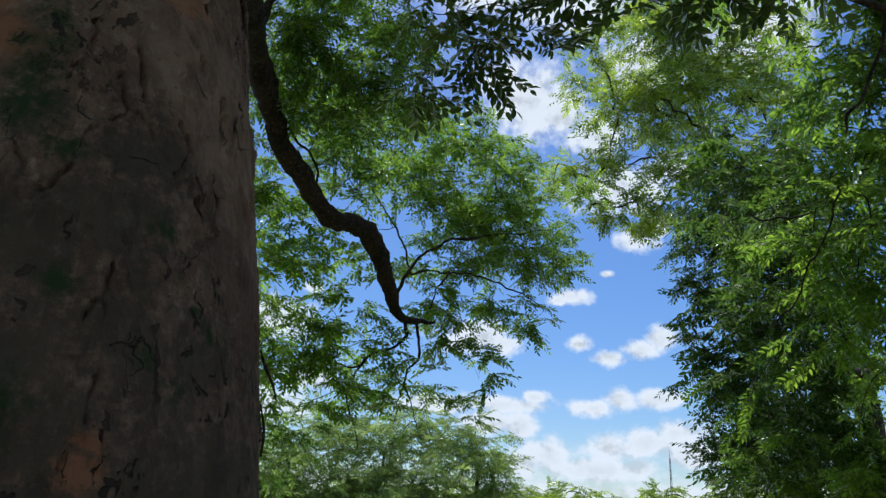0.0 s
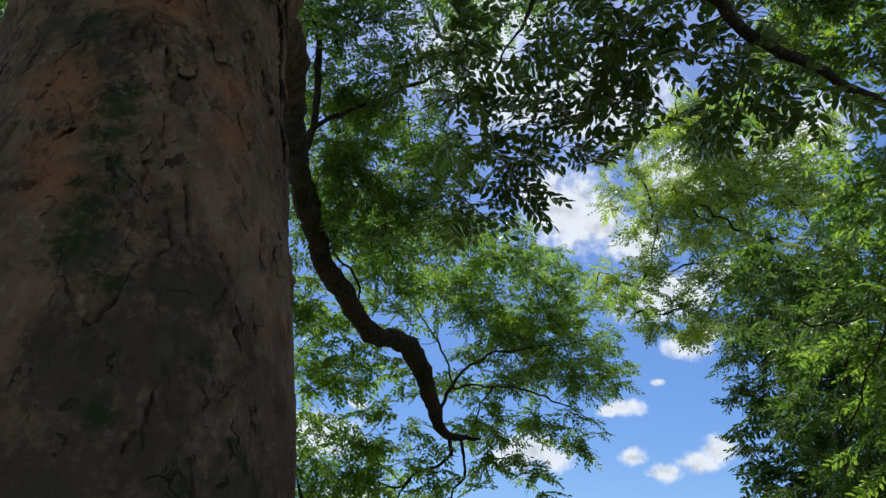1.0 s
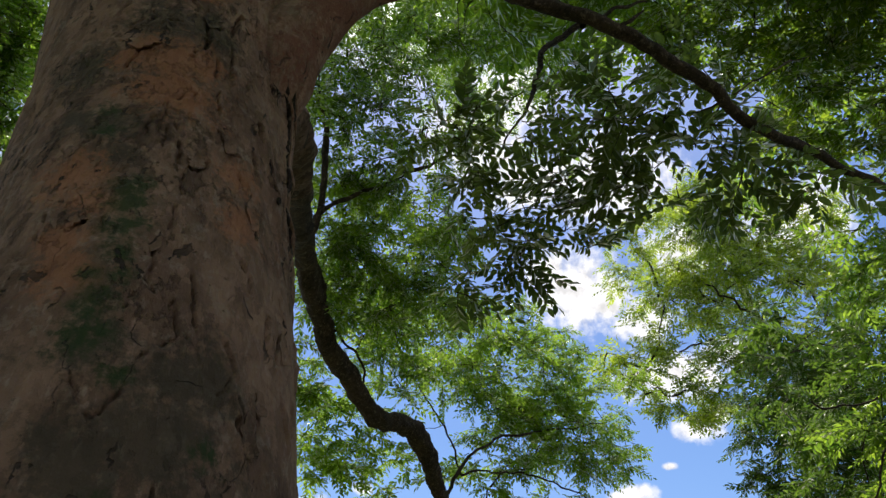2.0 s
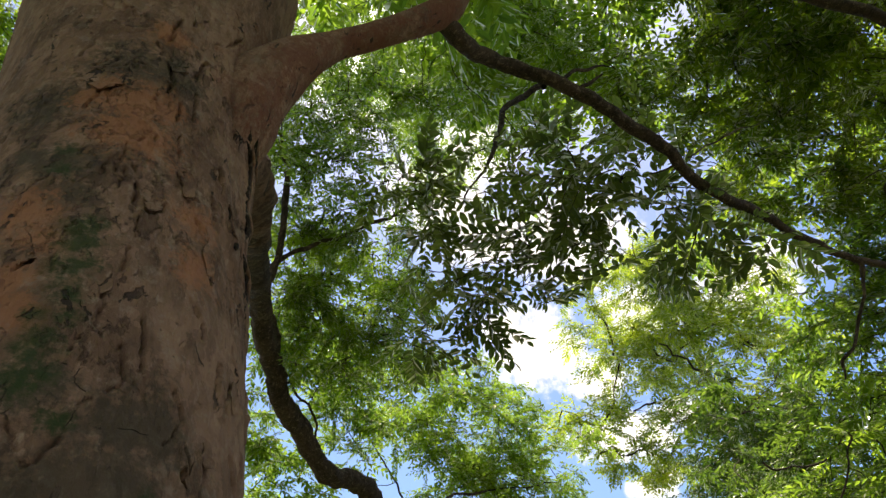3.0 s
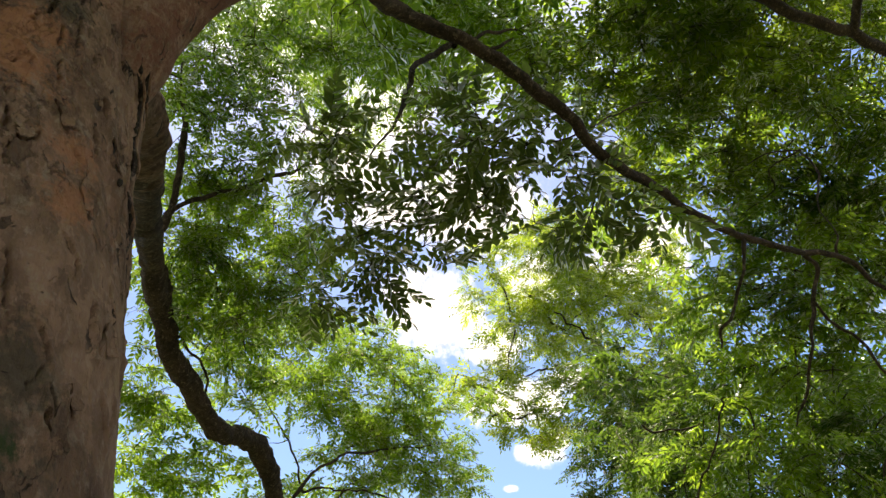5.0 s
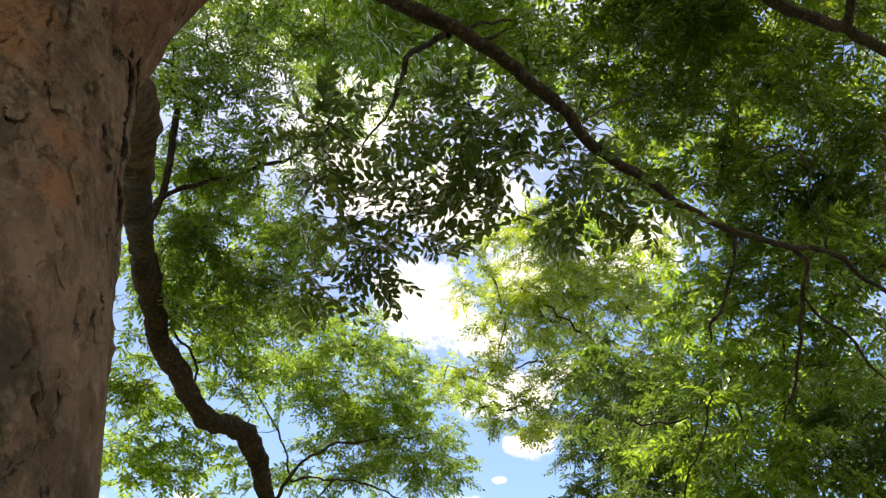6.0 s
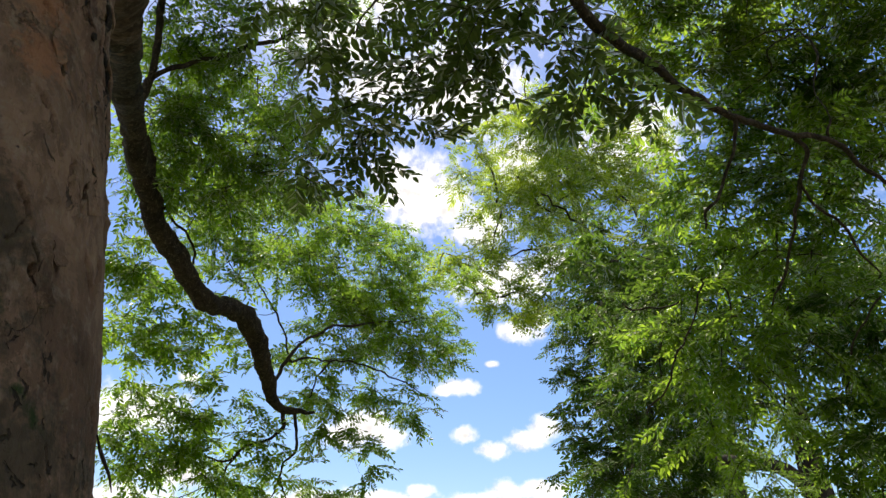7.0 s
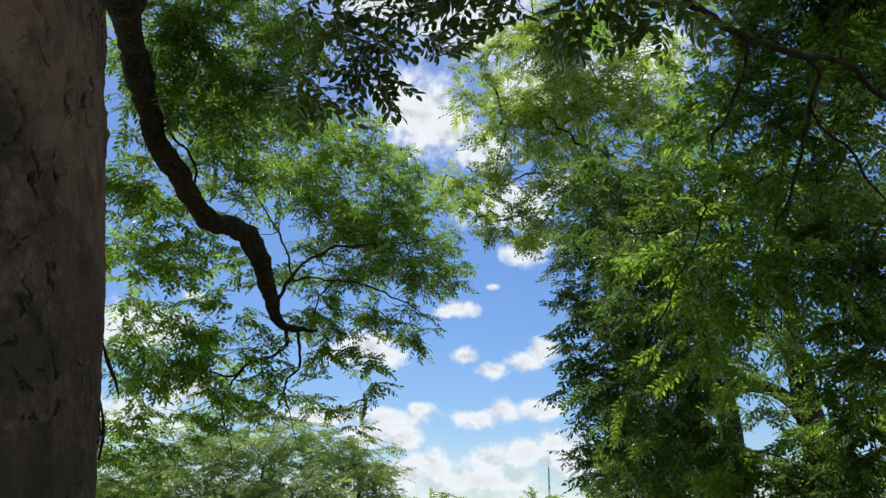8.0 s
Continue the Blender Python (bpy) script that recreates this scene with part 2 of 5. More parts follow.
    for spots, tint, most, rim, heart in ((red, (0.120, 0.046, 0.028), 0.85, 0.08, 0.85), (film_shade, (0.034, 0.030, 0.020), 0.74, -0.45, 0.6),
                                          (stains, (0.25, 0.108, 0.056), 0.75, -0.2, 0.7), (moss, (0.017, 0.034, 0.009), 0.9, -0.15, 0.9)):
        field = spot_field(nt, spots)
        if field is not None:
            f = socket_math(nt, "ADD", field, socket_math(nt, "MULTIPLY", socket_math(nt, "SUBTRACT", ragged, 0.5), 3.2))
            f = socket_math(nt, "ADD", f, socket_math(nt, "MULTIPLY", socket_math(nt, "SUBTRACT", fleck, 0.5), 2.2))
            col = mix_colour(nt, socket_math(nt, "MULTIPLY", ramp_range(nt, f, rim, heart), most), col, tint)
    # hairline cracks between the scales of bark
    vor = node(nt, "ShaderNodeTexVoronoi", Scale=11 * scale)
    vor.feature = "DISTANCE_TO_EDGE"
    mp = nt.nodes.new("ShaderNodeMapping")
    mp.inputs["Scale"].default_value = (1.3, 1.3, 0.55)
    warp = nt.nodes.new("ShaderNodeVectorMath")
    warp.operation = "MULTIPLY_ADD"
    wn = node(nt, "ShaderNodeTexNoise", Scale=6 * scale, Detail=4.0)
    link(v, wn.inputs["Vector"])
    link(wn.outputs["Color"], warp.inputs[0])
    warp.inputs[1].default_value = (0.22, 0.22, 0.3)
    link(v, warp.inputs[2])
    link(warp.outputs[0], mp.inputs["Vector"]), link(mp.outputs[0], vor.inputs["Vector"])
    patchy = ramp_range(nt, noise_tex(nt, v, 5 * scale, 3.0), 0.5, 0.62)
    nick = ramp_range(nt, noise_tex(nt, warp.outputs[0], 26 * scale, 3.0, 0.5, (1.4, 1.4, 0.4)), 0.63, 0.665)
    nick = socket_math(nt, "MULTIPLY", nick, ramp_range(nt, noise_tex(nt, v, 4 * scale, 2.0), 0.45, 0.6))
    crack = socket_math(nt, "MULTIPLY", ramp_range(nt, vor.outputs["Distance"], 0.0, 0.02, 1.0, 0.0), socket_math(nt, "MULTIPLY", patchy, ramp_range(nt, ragged, 0.52, 0.58)))
    crack = socket_math(nt, "MAXIMUM", crack, nick)
    col = mix_colour(nt, socket_math(nt, "MULTIPLY", crack, 0.9), col, (0.02, 0.014, 0.011))
    bsdf = node(nt, "ShaderNodeBsdfPrincipled", Roughness=0.88)
    bsdf.inputs["Specular IOR Level"].default_value = 0.2
    link(col, bsdf.inputs["Base Color"])
    height = socket_math(nt, "ADD", socket_math(nt, "MULTIPLY", mid, 0.6), socket_math(nt, "MULTIPLY", fine, 0.38))
    height = socket_math(nt, "ADD", height, socket_math(nt, "MULTIPLY", grit, 0.08))
    height = socket_math(nt, "ADD", height, socket_math(nt, "MULTIPLY", ramp_range(nt, scales, 0.2, 0.75), 0.16))
    height = socket_math(nt, "ADD", height, socket_math(nt, "MULTIPLY", old_crust, 0.22))
    height = socket_math(nt, "SUBTRACT", height, socket_math(nt, "MULTIPLY", crack, 0.6))
    bump = node(nt, "ShaderNodeBump", Strength=1.0, Distance=0.022 / scale)
    link(height, bump.inputs["Height"]), link(bump.outputs[0], bsdf.inputs["Normal"])
    out = nt.nodes.new("ShaderNodeOutputMaterial")
    link(bsdf.outputs[0], out.inputs["Surface"])
    return m


def ground_material():
    m, nt = fresh("park_grass")
    v = nt.nodes.new("ShaderNodeTexCoord").outputs["Object"]
    worn = ramp_range(nt, noise_tex(nt, v, 0.35, 5.0), 0.45, 0.6)
    blade = noise_tex(nt, v, 40, 4.0)
    grass = mix_colour(nt, blade, (0.035, 0.07, 0.015), (0.09, 0.13, 0.03))
    earth = mix_colour(nt, blade, (0.14, 0.10, 0.065), (0.24, 0.18, 0.12))
    col = mix_colour(nt, worn, grass, earth)
    bsdf = node(nt, "ShaderNodeBsdfPrincipled", Roughness=0.95)
    bump = node(nt, "ShaderNodeBump", Strength=0.6, Distance=0.03)
    nt.links.new(blade, bump.inputs["Height"])
    nt.links.new(bump.outputs[0], bsdf.inputs["Normal"])
    nt.links.new(col, bsdf.inputs["Base Color"])
    out = nt.nodes.new("ShaderNodeOutputMaterial")
    nt.links.new(bsdf.outputs[0], out.inputs["Surface"])
    return m


def plain_metal():
    m, nt = fresh("grey_steel")
    v = nt.nodes.new("ShaderNodeTexCoord").outputs["Object"]
    col = mix_colour(nt, noise_tex(nt, v, 3.0), (0.16, 0.17, 0.18), (0.26, 0.27, 0.28))
    bsdf = node(nt, "ShaderNodeBsdfPrincipled", Roughness=0.5, Metallic=0.6)
    nt.links.new(col, bsdf.inputs["Base Color"])
    out = nt.nodes.new("ShaderNodeOutputMaterial")
    nt.links.new(bsdf.outputs[0], out.inputs["Surface"])
    return m


TRUNK_RUST = [
    (-0.91, 1.36, 3.13, 0.157), (-0.85, 1.36, 3.01, 0.130), (-0.90, 1.32, 3.00, 0.108), (-0.96, 1.23, 2.61, 0.104), (-0.89, 1.21, 2.53, 0.072),
    (-0.85, 1.17, 2.30, 0.082), (-0.89, 1.19, 2.39, 0.068), (-0.62, 1.40, 2.58, 0.083), (-0.66, 1.43, 2.77, 0.090), (-0.95, 1.45, 3.58, 0.079),
    (-0.53, 1.16, 1.59, 0.027), (-0.54, 1.15, 1.54, 0.041),
]
TRUNK_MOSS = [
    (-0.81, 1.23, 2.54, 0.064), (-0.79, 1.22, 2.45, 0.059), (-0.77, 1.20, 2.37, 0.057), (-0.80, 1.18, 2.30, 0.034), (-0.75, 1.20, 2.31, 0.045),
    (-0.78, 1.17, 2.21, 0.057), (-0.78, 1.16, 2.15, 0.055), (-0.70, 1.17, 2.08, 0.038), (-0.99, 1.27, 2.87, 0.041), (-0.95, 1.26, 2.78, 0.040),
    (-0.83, 1.24, 2.57, 0.074), (-0.79, 1.21, 2.44, 0.070), (-0.77, 1.18, 2.23, 0.064), (-0.76, 1.16, 2.15, 0.055), (-0.80, 1.15, 2.15, 0.032),
    (-0.69, 1.17, 2.08, 0.038), (-0.67, 1.10, 1.63, 0.064), (-0.63, 1.15, 1.84, 0.033), (-0.53, 1.26, 1.96, 0.036), (-0.50, 1.23, 1.73, 0.028),
    (-0.46, 1.27, 1.69, 0.027), (-0.44, 1.34, 1.80, 0.024), (-0.46, 1.31, 1.84, 0.016),
]
# thin dark algae film on the bole, with some shade painted in low down
TRUNK_FILM_SHADE = [
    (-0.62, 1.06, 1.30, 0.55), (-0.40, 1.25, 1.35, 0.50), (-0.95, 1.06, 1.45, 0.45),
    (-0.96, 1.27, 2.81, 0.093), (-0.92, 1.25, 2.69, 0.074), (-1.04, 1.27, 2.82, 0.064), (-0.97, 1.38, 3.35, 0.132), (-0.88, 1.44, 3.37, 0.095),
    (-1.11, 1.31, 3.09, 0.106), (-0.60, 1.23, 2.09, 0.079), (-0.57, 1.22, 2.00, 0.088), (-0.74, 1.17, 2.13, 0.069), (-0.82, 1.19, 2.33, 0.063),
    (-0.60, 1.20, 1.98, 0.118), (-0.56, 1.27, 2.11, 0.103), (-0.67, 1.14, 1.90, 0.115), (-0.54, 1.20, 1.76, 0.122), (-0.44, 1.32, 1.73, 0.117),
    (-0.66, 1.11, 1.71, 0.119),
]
# where the outer bark still clings in ragged crusts
TRUNK_CRUST = [(-1.00, 1.38, 3.37, 0.361), (-1.01, 1.28, 2.89, 0.307), (-0.76, 1.31, 2.69, 0.175), (-0.72, 1.24, 2.40, 0.128), (-0.89, 1.20, 2.47, 0.203), (-0.79, 1.60, 3.52, 0.223), (-0.71, 1.19, 2.19, 0.106), (-0.63, 1.61, 2.90, 0.118)]
# the red skin of the great limb and its fork
LIMB_RED = [(-0.60, 1.70, 3.55, 0.30), (-0.60, 1.85, 3.90, 0.34), (-0.40, 1.95, 4.20, 0.34), (-0.15, 2.05, 4.60, 0.34), (0.05, 2.12, 5.1, 0.4), (-0.97, 2.4, 3.9, 0.36), (-1.15, 3.1, 4.2, 0.4)]
BARK = bark_material("flaking_bark", (0.118, 0.068, 0.046), (0.190, 0.116, 0.080), TRUNK_RUST, TRUNK_MOSS, film_shade=TRUNK_FILM_SHADE, red=LIMB_RED, crusts=TRUNK_CRUST)
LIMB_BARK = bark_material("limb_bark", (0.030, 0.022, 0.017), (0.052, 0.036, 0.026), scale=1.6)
# near-black, painted as the shade inside clefts of the bark
CLEFT_SHADE = bark_material("cleft_shade", (0.016, 0.011, 0.009), (0.024, 0.016, 0.012), scale=2.0)
COLLAR_BARK = bark_material("collar_bark", (0.080, 0.047, 0.034), (0.130, 0.080, 0.056))
FAR_BARK = bark_material("distant_bark", (0.034, 0.027, 0.022), (0.055, 0.044, 0.034), scale=0.6)
LEAF = leaf_material("zelkova_leaf", (0.034, 0.066, 0.012), (0.115, 0.160, 0.020), (0.53, 0.77, 0.078), 0.6)
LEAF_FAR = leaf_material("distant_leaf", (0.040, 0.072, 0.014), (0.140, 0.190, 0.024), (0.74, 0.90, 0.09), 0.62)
# lightened to put distant haze and sunlight into the leaf colour
LEAF_HAZE = leaf_material("hazed_leaf", (0.12, 0.19, 0.075), (0.30, 0.38, 0.13), (0.74, 0.88, 0.20), 0.56)
# hanging leaves darkened: shade of the crown above is put into the colour
LEAF_HANG_SHADE = leaf_material("shaded_hanging_leaf", (0.046, 0.060, 0.024), (0.090, 0.112, 0.034), (0.36, 0.48, 0.08), 0.42)
LEAF_SECOND = leaf_material("bluish_leaf", (0.042, 0.076, 0.017), (0.120, 0.175, 0.027), (0.62, 0.88, 0.08), 0.54)
# shaded copy for inner, lower and edge boughs; the colour carries the shade
LEAF_DEEP_SHADE = leaf_material("deep_shade_leaf", (0.024, 0.046, 0.012), (0.066, 0.106, 0.020), (0.31, 0.50, 0.055), 0.46)
# darker copy of the great tree's leaf, its shade put into the colour
LEAF_RIGHT_SHADE = leaf_material("shaded_right_leaf", (0.030, 0.058, 0.011), (0.090, 0.130, 0.016), (0.50, 0.68, 0.055), 0.56)
GRASS, STEEL = ground_material(), plain_metal()


# ---------------------------------------------------------------- builders
def part(name, mesh, material, parent, label=""):
    """A mesh, or a bmesh, as one object under a thing or a part."""
    if isinstance(mesh, bmesh.types.BMesh):
        me = bpy.data.meshes.new(name)
        mesh.to_mesh(me)
        mesh.free()
        mesh = me
    ob = new(name, mesh)
    for mat in material if isinstance(material, (list, tuple)) else (material,):
        mesh.materials.append(mat)
    ob.parent = parent
    return tagged(ob, label)


def quad_mesh(name, verts, quads, index=None, smooth=False):
    """A mesh from arrays of corners and quads."""
    me = bpy.data.meshes.new(name)
    verts, quads = np.asarray(verts, np.float32), np.asarray(quads, np.int32)
    me.vertices.add(len(verts))
    me.vertices.foreach_set("co", verts.ravel())
    me.loops.add(len(quads) * 4)
    me.loops.foreach_set("vertex_index", quads.ravel())
    me.polygons.add(len(quads))
    me.polygons.foreach_set("loop_start", np.arange(0, len(quads) * 4, 4, dtype=np.int32))
    if index is not None:
        me.polygons.foreach_set("material_index", np.asarray(index, np.int32))
    me.polygons.foreach_set("use_smooth", np.full(len(quads), smooth))
    me.update(calc_edges=True)
    me.validate()
    return me


def spline(points, steps):
    """Points on a smooth curve through rows of any width."""
    p = np.array(points, float)
    p = np.vstack([2 * p[0] - p[1], p, 2 * p[-1] - p[-2]])
    out = []
    for i in range(1, len(p) - 2):
        a, b, c, d = p[i - 1:i + 3]
        for s in np.arange(steps) / steps:
            out.append(0.5 * (2 * b + (c - a) * s + (2 * a - 5 * b + 4 * c - d) * s * s + (3 * b - a - 3 * c + d) * s ** 3))
    return np.array(out + [p[-2]])


def tube_arrays(rows, sides, rough=0.0, grain=5.0, seed=0.0):
    """Corners and quads of a round limb along rows of (x, y, z, radius), its skin uneven."""
    rows = np.asarray(rows, float)
    p, r = rows[:, :3], np.maximum(rows[:, 3], 0.0008)
    tangent = np.gradient(p, axis=0)
    tangent /= np.linalg.norm(tangent, axis=1)[:, None] + 1e-9
    side = np.cross(tangent[0], (0.31, 0.2, 0.93) if abs(tangent[0][2]) < 0.9 else (1, 0, 0))
    verts = []
    for i in range(len(p)):
        side = side - tangent[i] * side.dot(tangent[i])
        side /= np.linalg.norm(side) + 1e-9
        up = np.cross(tangent[i], side)
        for k in range(sides):
            a = 2 * math.pi * k / sides
            way = math.cos(a) * side + math.sin(a) * up
            rr = r[i]
            if rough:
                q = p[i] + way * r[i]
                rr *= 1 + rough * (noise.noise(Vector(q * grain) + Vector((seed, 0, 0))) + 0.5 * noise.noise(Vector(q * grain * 2.7)))
            verts.append(p[i] + way * rr)
    n = len(p)
    i, k = np.meshgrid(np.arange(n - 1), np.arange(sides), indexing="ij")
    a, b = i * sides + k, i * sides + (k + 1) % sides
    quads = np.stack([a, b, b + sides, a + sides], -1).reshape(-1, 4)
    return np.array(verts), quads


def limb(name, rows, material, parent, label="", sides=14, steps=8, rough=0.16, grain=7.0, crook=0.0, slim=1.0):
    pts = spline(rows, steps)
    pts[:, 3] *= slim
    if crook:
        # real twigs never run smooth: bend the line at two scales
        for i in range(1, len(pts) - 1):
            q = Vector(pts[i, :3])
            pts[i, :3] += crook * np.array(noise.noise_vector(q * 3.1)) + 0.45 * crook * np.array(noise.noise_vector(q * 9.0))
    v, q = tube_arrays(pts, sides, rough, grain, len(rows) * 3.1)
    return part(name, quad_mesh(name, v, q, smooth=True), material, parent, label)


# one leaf, along x, folded a little at its midrib
LEAF_V = np.array([(0, 0, 0), (0.28, 0.215, 0.04), (0.66, 0.20, 0.02), (1, 0, -0.1), (0.66, -0.20, 0.02), (0.28, -0.215, 0.04)])
LEAF_Q = np.array([(0, 3, 2, 1), (0, 5, 4, 3)])
# the slender leaf of the rest of the crown
SLIM_V = np.array([(0, 0, 0), (0.30, 0.190, 0.04), (0.66, 0.165, 0.01), (1, 0, -0.12), (0.66, -0.165, 0.01), (0.30, -0.190, 0.04)])


def basis(x, up):
    """Frames (n, 3, 3), columns x, y, z, from directions and rough normals."""
    x = x / (np.linalg.norm(x, axis=-1, keepdims=True) + 1e-9)
    y = np.cross(up, x)
    y = y / (np.linalg.norm(y, axis=-1, keepdims=True) + 1e-9)
    return np.stack([x, y, np.cross(x, y)], -1)


def leaf_frames(rng, tip_leaves):
    """A spray of alternate leaves on a unit twig along x: frames, places and lengths of its leaves."""
    fr, at, size = [], [], []
    for i in range(tip_leaves):
        s = (i + 1.0) / tip_leaves
        turn = radians(rng.uniform(38, 62)) * (1 if i % 2 else -1)
        if i == tip_leaves - 1:
            turn = radians(rng.uniform(-15, 15))
        x = np.array([math.cos(turn), math.sin(turn), rng.uniform(-0.45, 0.05)])
        up = np.array([rng.uniform(-0.75, 0.75), rng.uniform(-0.75, 0.75), 1.0])
        fr.append(basis(x[None], up[None])[0])
        at.append((s, 0.03 * math.sin(5 * s), -0.14 * s * s))
        size.append(0.27 * rng.uniform(0.72, 1.12) * (0.8 + 0.35 * math.sin(math.pi * min(1, s * 0.9))))
    return np.array(fr), np.array(at), np.array(size)


SPRAYS = [leaf_frames(np.random.default_rng(40 + k), n) for k, n in enumerate((9, 11, 12, 13, 10, 14))]


def spray_places(balls, rng, leaf_length, cover, droop=0.25, run=9, tufts=0):
    """Twigs and sprays that fill the boughs given as (x, y, z, radius), gathered in flat tufts where asked: the twigs' rows, and the sprays' frames, places and sizes."""
    twigs, frames, places, sizes = [], [], [], []
    spray_len = leaf_length / 0.27
    spray_area = 11 * 0.20 * leaf_length ** 2
    for x, y, z, r in balls:
        c = np.array((x, y, z))
        count = max(4, int(cover * math.pi * r * r / spray_area))
        runs = max(2, round(count / run))
        hearts = c + rng.normal(size=(max(1, tufts), 3)) * r * (0.58, 0.58, 0.52)
        for k in range(runs):
            way = rng.normal(size=3) * (1, 1, 0.4)
            way /= np.linalg.norm(way) + 1e-9
            if tufts:
                start = hearts[k % tufts] + rng.normal(size=3) * r * (0.15, 0.15, 0.07)
                length = r * rng.uniform(0.28, 0.5)
            else:
                start = c + rng.normal(size=3) * r * 0.40
                length = r * rng.uniform(0.5, 0.85)
            bend = rng.normal(size=3) * 0.25
            s = np.linspace(0, 1, 5)[:, None]
            row = start + way * length * s + (bend + (0, 0, -droop)) * length * s * s
            thick = min(0.010, 0.004 + 0.006 * r)
            twigs.append(np.hstack([row, thick * (1 - 0.75 * s)]))
            n = max(2, round(count / runs))
            for i in range(n):
                f = (i + rng.uniform(0.2, 0.9)) / n
                base = start + way * length * f + (bend + (0, 0, -droop)) * length * f * f
                side = np.cross(way, (0, 0, 1.0))
                x_way = way * 0.75 + side * (0.9 if i % 2 else -0.9) * rng.uniform(0.4, 1.1) + rng.normal(size=3) * 0.22 + (0, 0, -droop * 0.9)
                frames.append((x_way, np.array((0, 0, 1.0)) + rng.normal(size=3) * 0.5))
                places.append(base)
                sizes.append(spray_len * rng.uniform(0.75, 1.15))
    f = basis(np.array([a for a, _ in frames]), np.array([b for _, b in frames]))
    return twigs, f, np.array(places), np.array(sizes)


def leaf_transforms(f, places, sizes, rng):
    """The frames, places and lengths of every leaf of the sprays."""
    pick = rng.integers(0, len(SPRAYS), len(places))
    fr, at, ln = [], [], []
    for k, (lf, lp, ls) in enumerate(SPRAYS):
        m = pick == k
        if not m.any():
            continue
        fr.append(np.einsum("nij,kjl->nkil", f[m], lf).reshape(-1, 3, 3))
        at.append((np.einsum("nij,kj->nki", f[m], lp) * sizes[m][:, None, None] + places[m][:, None, :]).reshape(-1, 3))
        ln.append((sizes[m][:, None] * ls[None]).ravel())
    return np.concatenate(fr), np.concatenate(at), np.concatenate(ln)


def leaves_mesh(name, fr, at, ln, shape):
    v = np.einsum("nij,kj->nki", fr, shape) * ln[:, None, None] + at[:, None, :]
    q = (LEAF_Q[None] + (np.arange(len(fr)) * len(LEAF_V))[:, None, None]).reshape(-1, 4)
    return quad_mesh(name, v.reshape(-1, 3), q)


def twigs_mesh(name, rows_list, f=None, places=None, sizes=None):
    """All thin twigs as one mesh of three-sided rods; each spray has its own stalk."""
    vs, qs, n = [], [], 0
    for rows in rows_list:
        v, q = tube_arrays(rows, 3)
        vs.append(v), qs.append(q + n)
        n += len(v)
    if f is not None:
        rod = []
        for s in (0.0, 0.5, 1.0):
            for a in (0, 2.1, 4.2):
                w = 0.008 * (1 - 0.6 * s)
                rod.append((s, 0.03 * math.sin(5 * s) + w * math.cos(a), -0.14 * s * s + w * math.sin(a)))
        rod_q = [(i * 3 + k, i * 3 + (k + 1) % 3, i * 3 + 3 + (k + 1) % 3, i * 3 + 3 + k) for i in range(2) for k in range(3)]
        v = np.einsum("nij,kj->nki", f, np.array(rod)) * sizes[:, None, None] + places[:, None, :]
        vs.append(v.reshape(-1, 3))
        qs.append((np.array(rod_q)[None] + (np.arange(len(f)) * 9 + n)[:, None, None]).reshape(-1, 4))
    return quad_mesh(name, np.concatenate(vs), np.concatenate(qs))


def boughs(limbs, balls, rng, thick):
    """Thin branches that join every bough to the nearest limb or bough already joined."""
    nodes = [np.array(r[:3]) for rows in limbs for r in spline(rows, 3)]
    todo, rows = [np.array(b) for b in balls], []
    while todo:
        arr = np.array(nodes)
        best = min(range(len(todo)), key=lambda i: np.min(np.linalg.norm(arr - todo[i][:3], axis=1)))
        b = todo.pop(best)
        a = arr[np.argmin(np.linalg.norm(arr - b[:3], axis=1))]
        gap = np.linalg.norm(b[:3] - a)
        s = np.linspace(0, 1, 5)[:, None]
        line = a + (b[:3] - a) * s + rng.normal(size=(5, 3)) * gap * 0.06 * np.sin(math.pi * s) + np.array((0, 0, gap * 0.12)) * np.sin(math.pi * s)
        rows.append(np.hstack([line, thick * (1.0 - 0.6 * s) * min(1.0, 0.45 + gap * 0.4)]))
        nodes += [line[2], line[3], b[:3]]
    return rows


def crown(parent, limbs, balls, seed, leaf_length, cover, leaf_mat, bark_mat, thick=0.014, droop=0.25, single=0, twigs=True, run=9, tufts=0, shape=SLIM_V):
    """Foliage on its limbs: a branch for every bough, twigs, and leaves; the first single leaves are objects of their own."""
    rng = np.random.default_rng(seed)
    for row in boughs(limbs, balls, rng, thick):
        v, q = tube_arrays(spline(row, 3), 6, 0.12, 9.0)
        part("branch", quad_mesh("branch", v, q, smooth=True), bark_mat, parent)
    tw, f, at, size = spray_places(balls, rng, leaf_length, cover, droop, run, tufts)
    tagged(part("twig", twigs_mesh("twig", tw, f, at, size) if twigs else twigs_mesh("twig", tw), bark_mat, parent), kind="stuff")
    fr, pl, ln = leaf_transforms(f, at, size, rng)
    if single:
        LEAF_ROWS.append((parent, fr[:single], pl[:single], ln[:single], leaf_mat))
    tagged(part("foliage", leaves_mesh("foliage", fr[single:], pl[single:], ln[single:], shape), leaf_mat, parent), kind="stuff")


LEAF_ROWS = []


def empty(name, at, label, category, group=""):
    ob = new(name)
    ob.location = at
    ob.empty_display_size = 0.2
    return tagged(ob, label, category, group)


def thing(name, label, category, group=""):
    """A thing whose parts are given in the world's own measure."""
    return empty(name, (0, 0, 0), label, category, group)


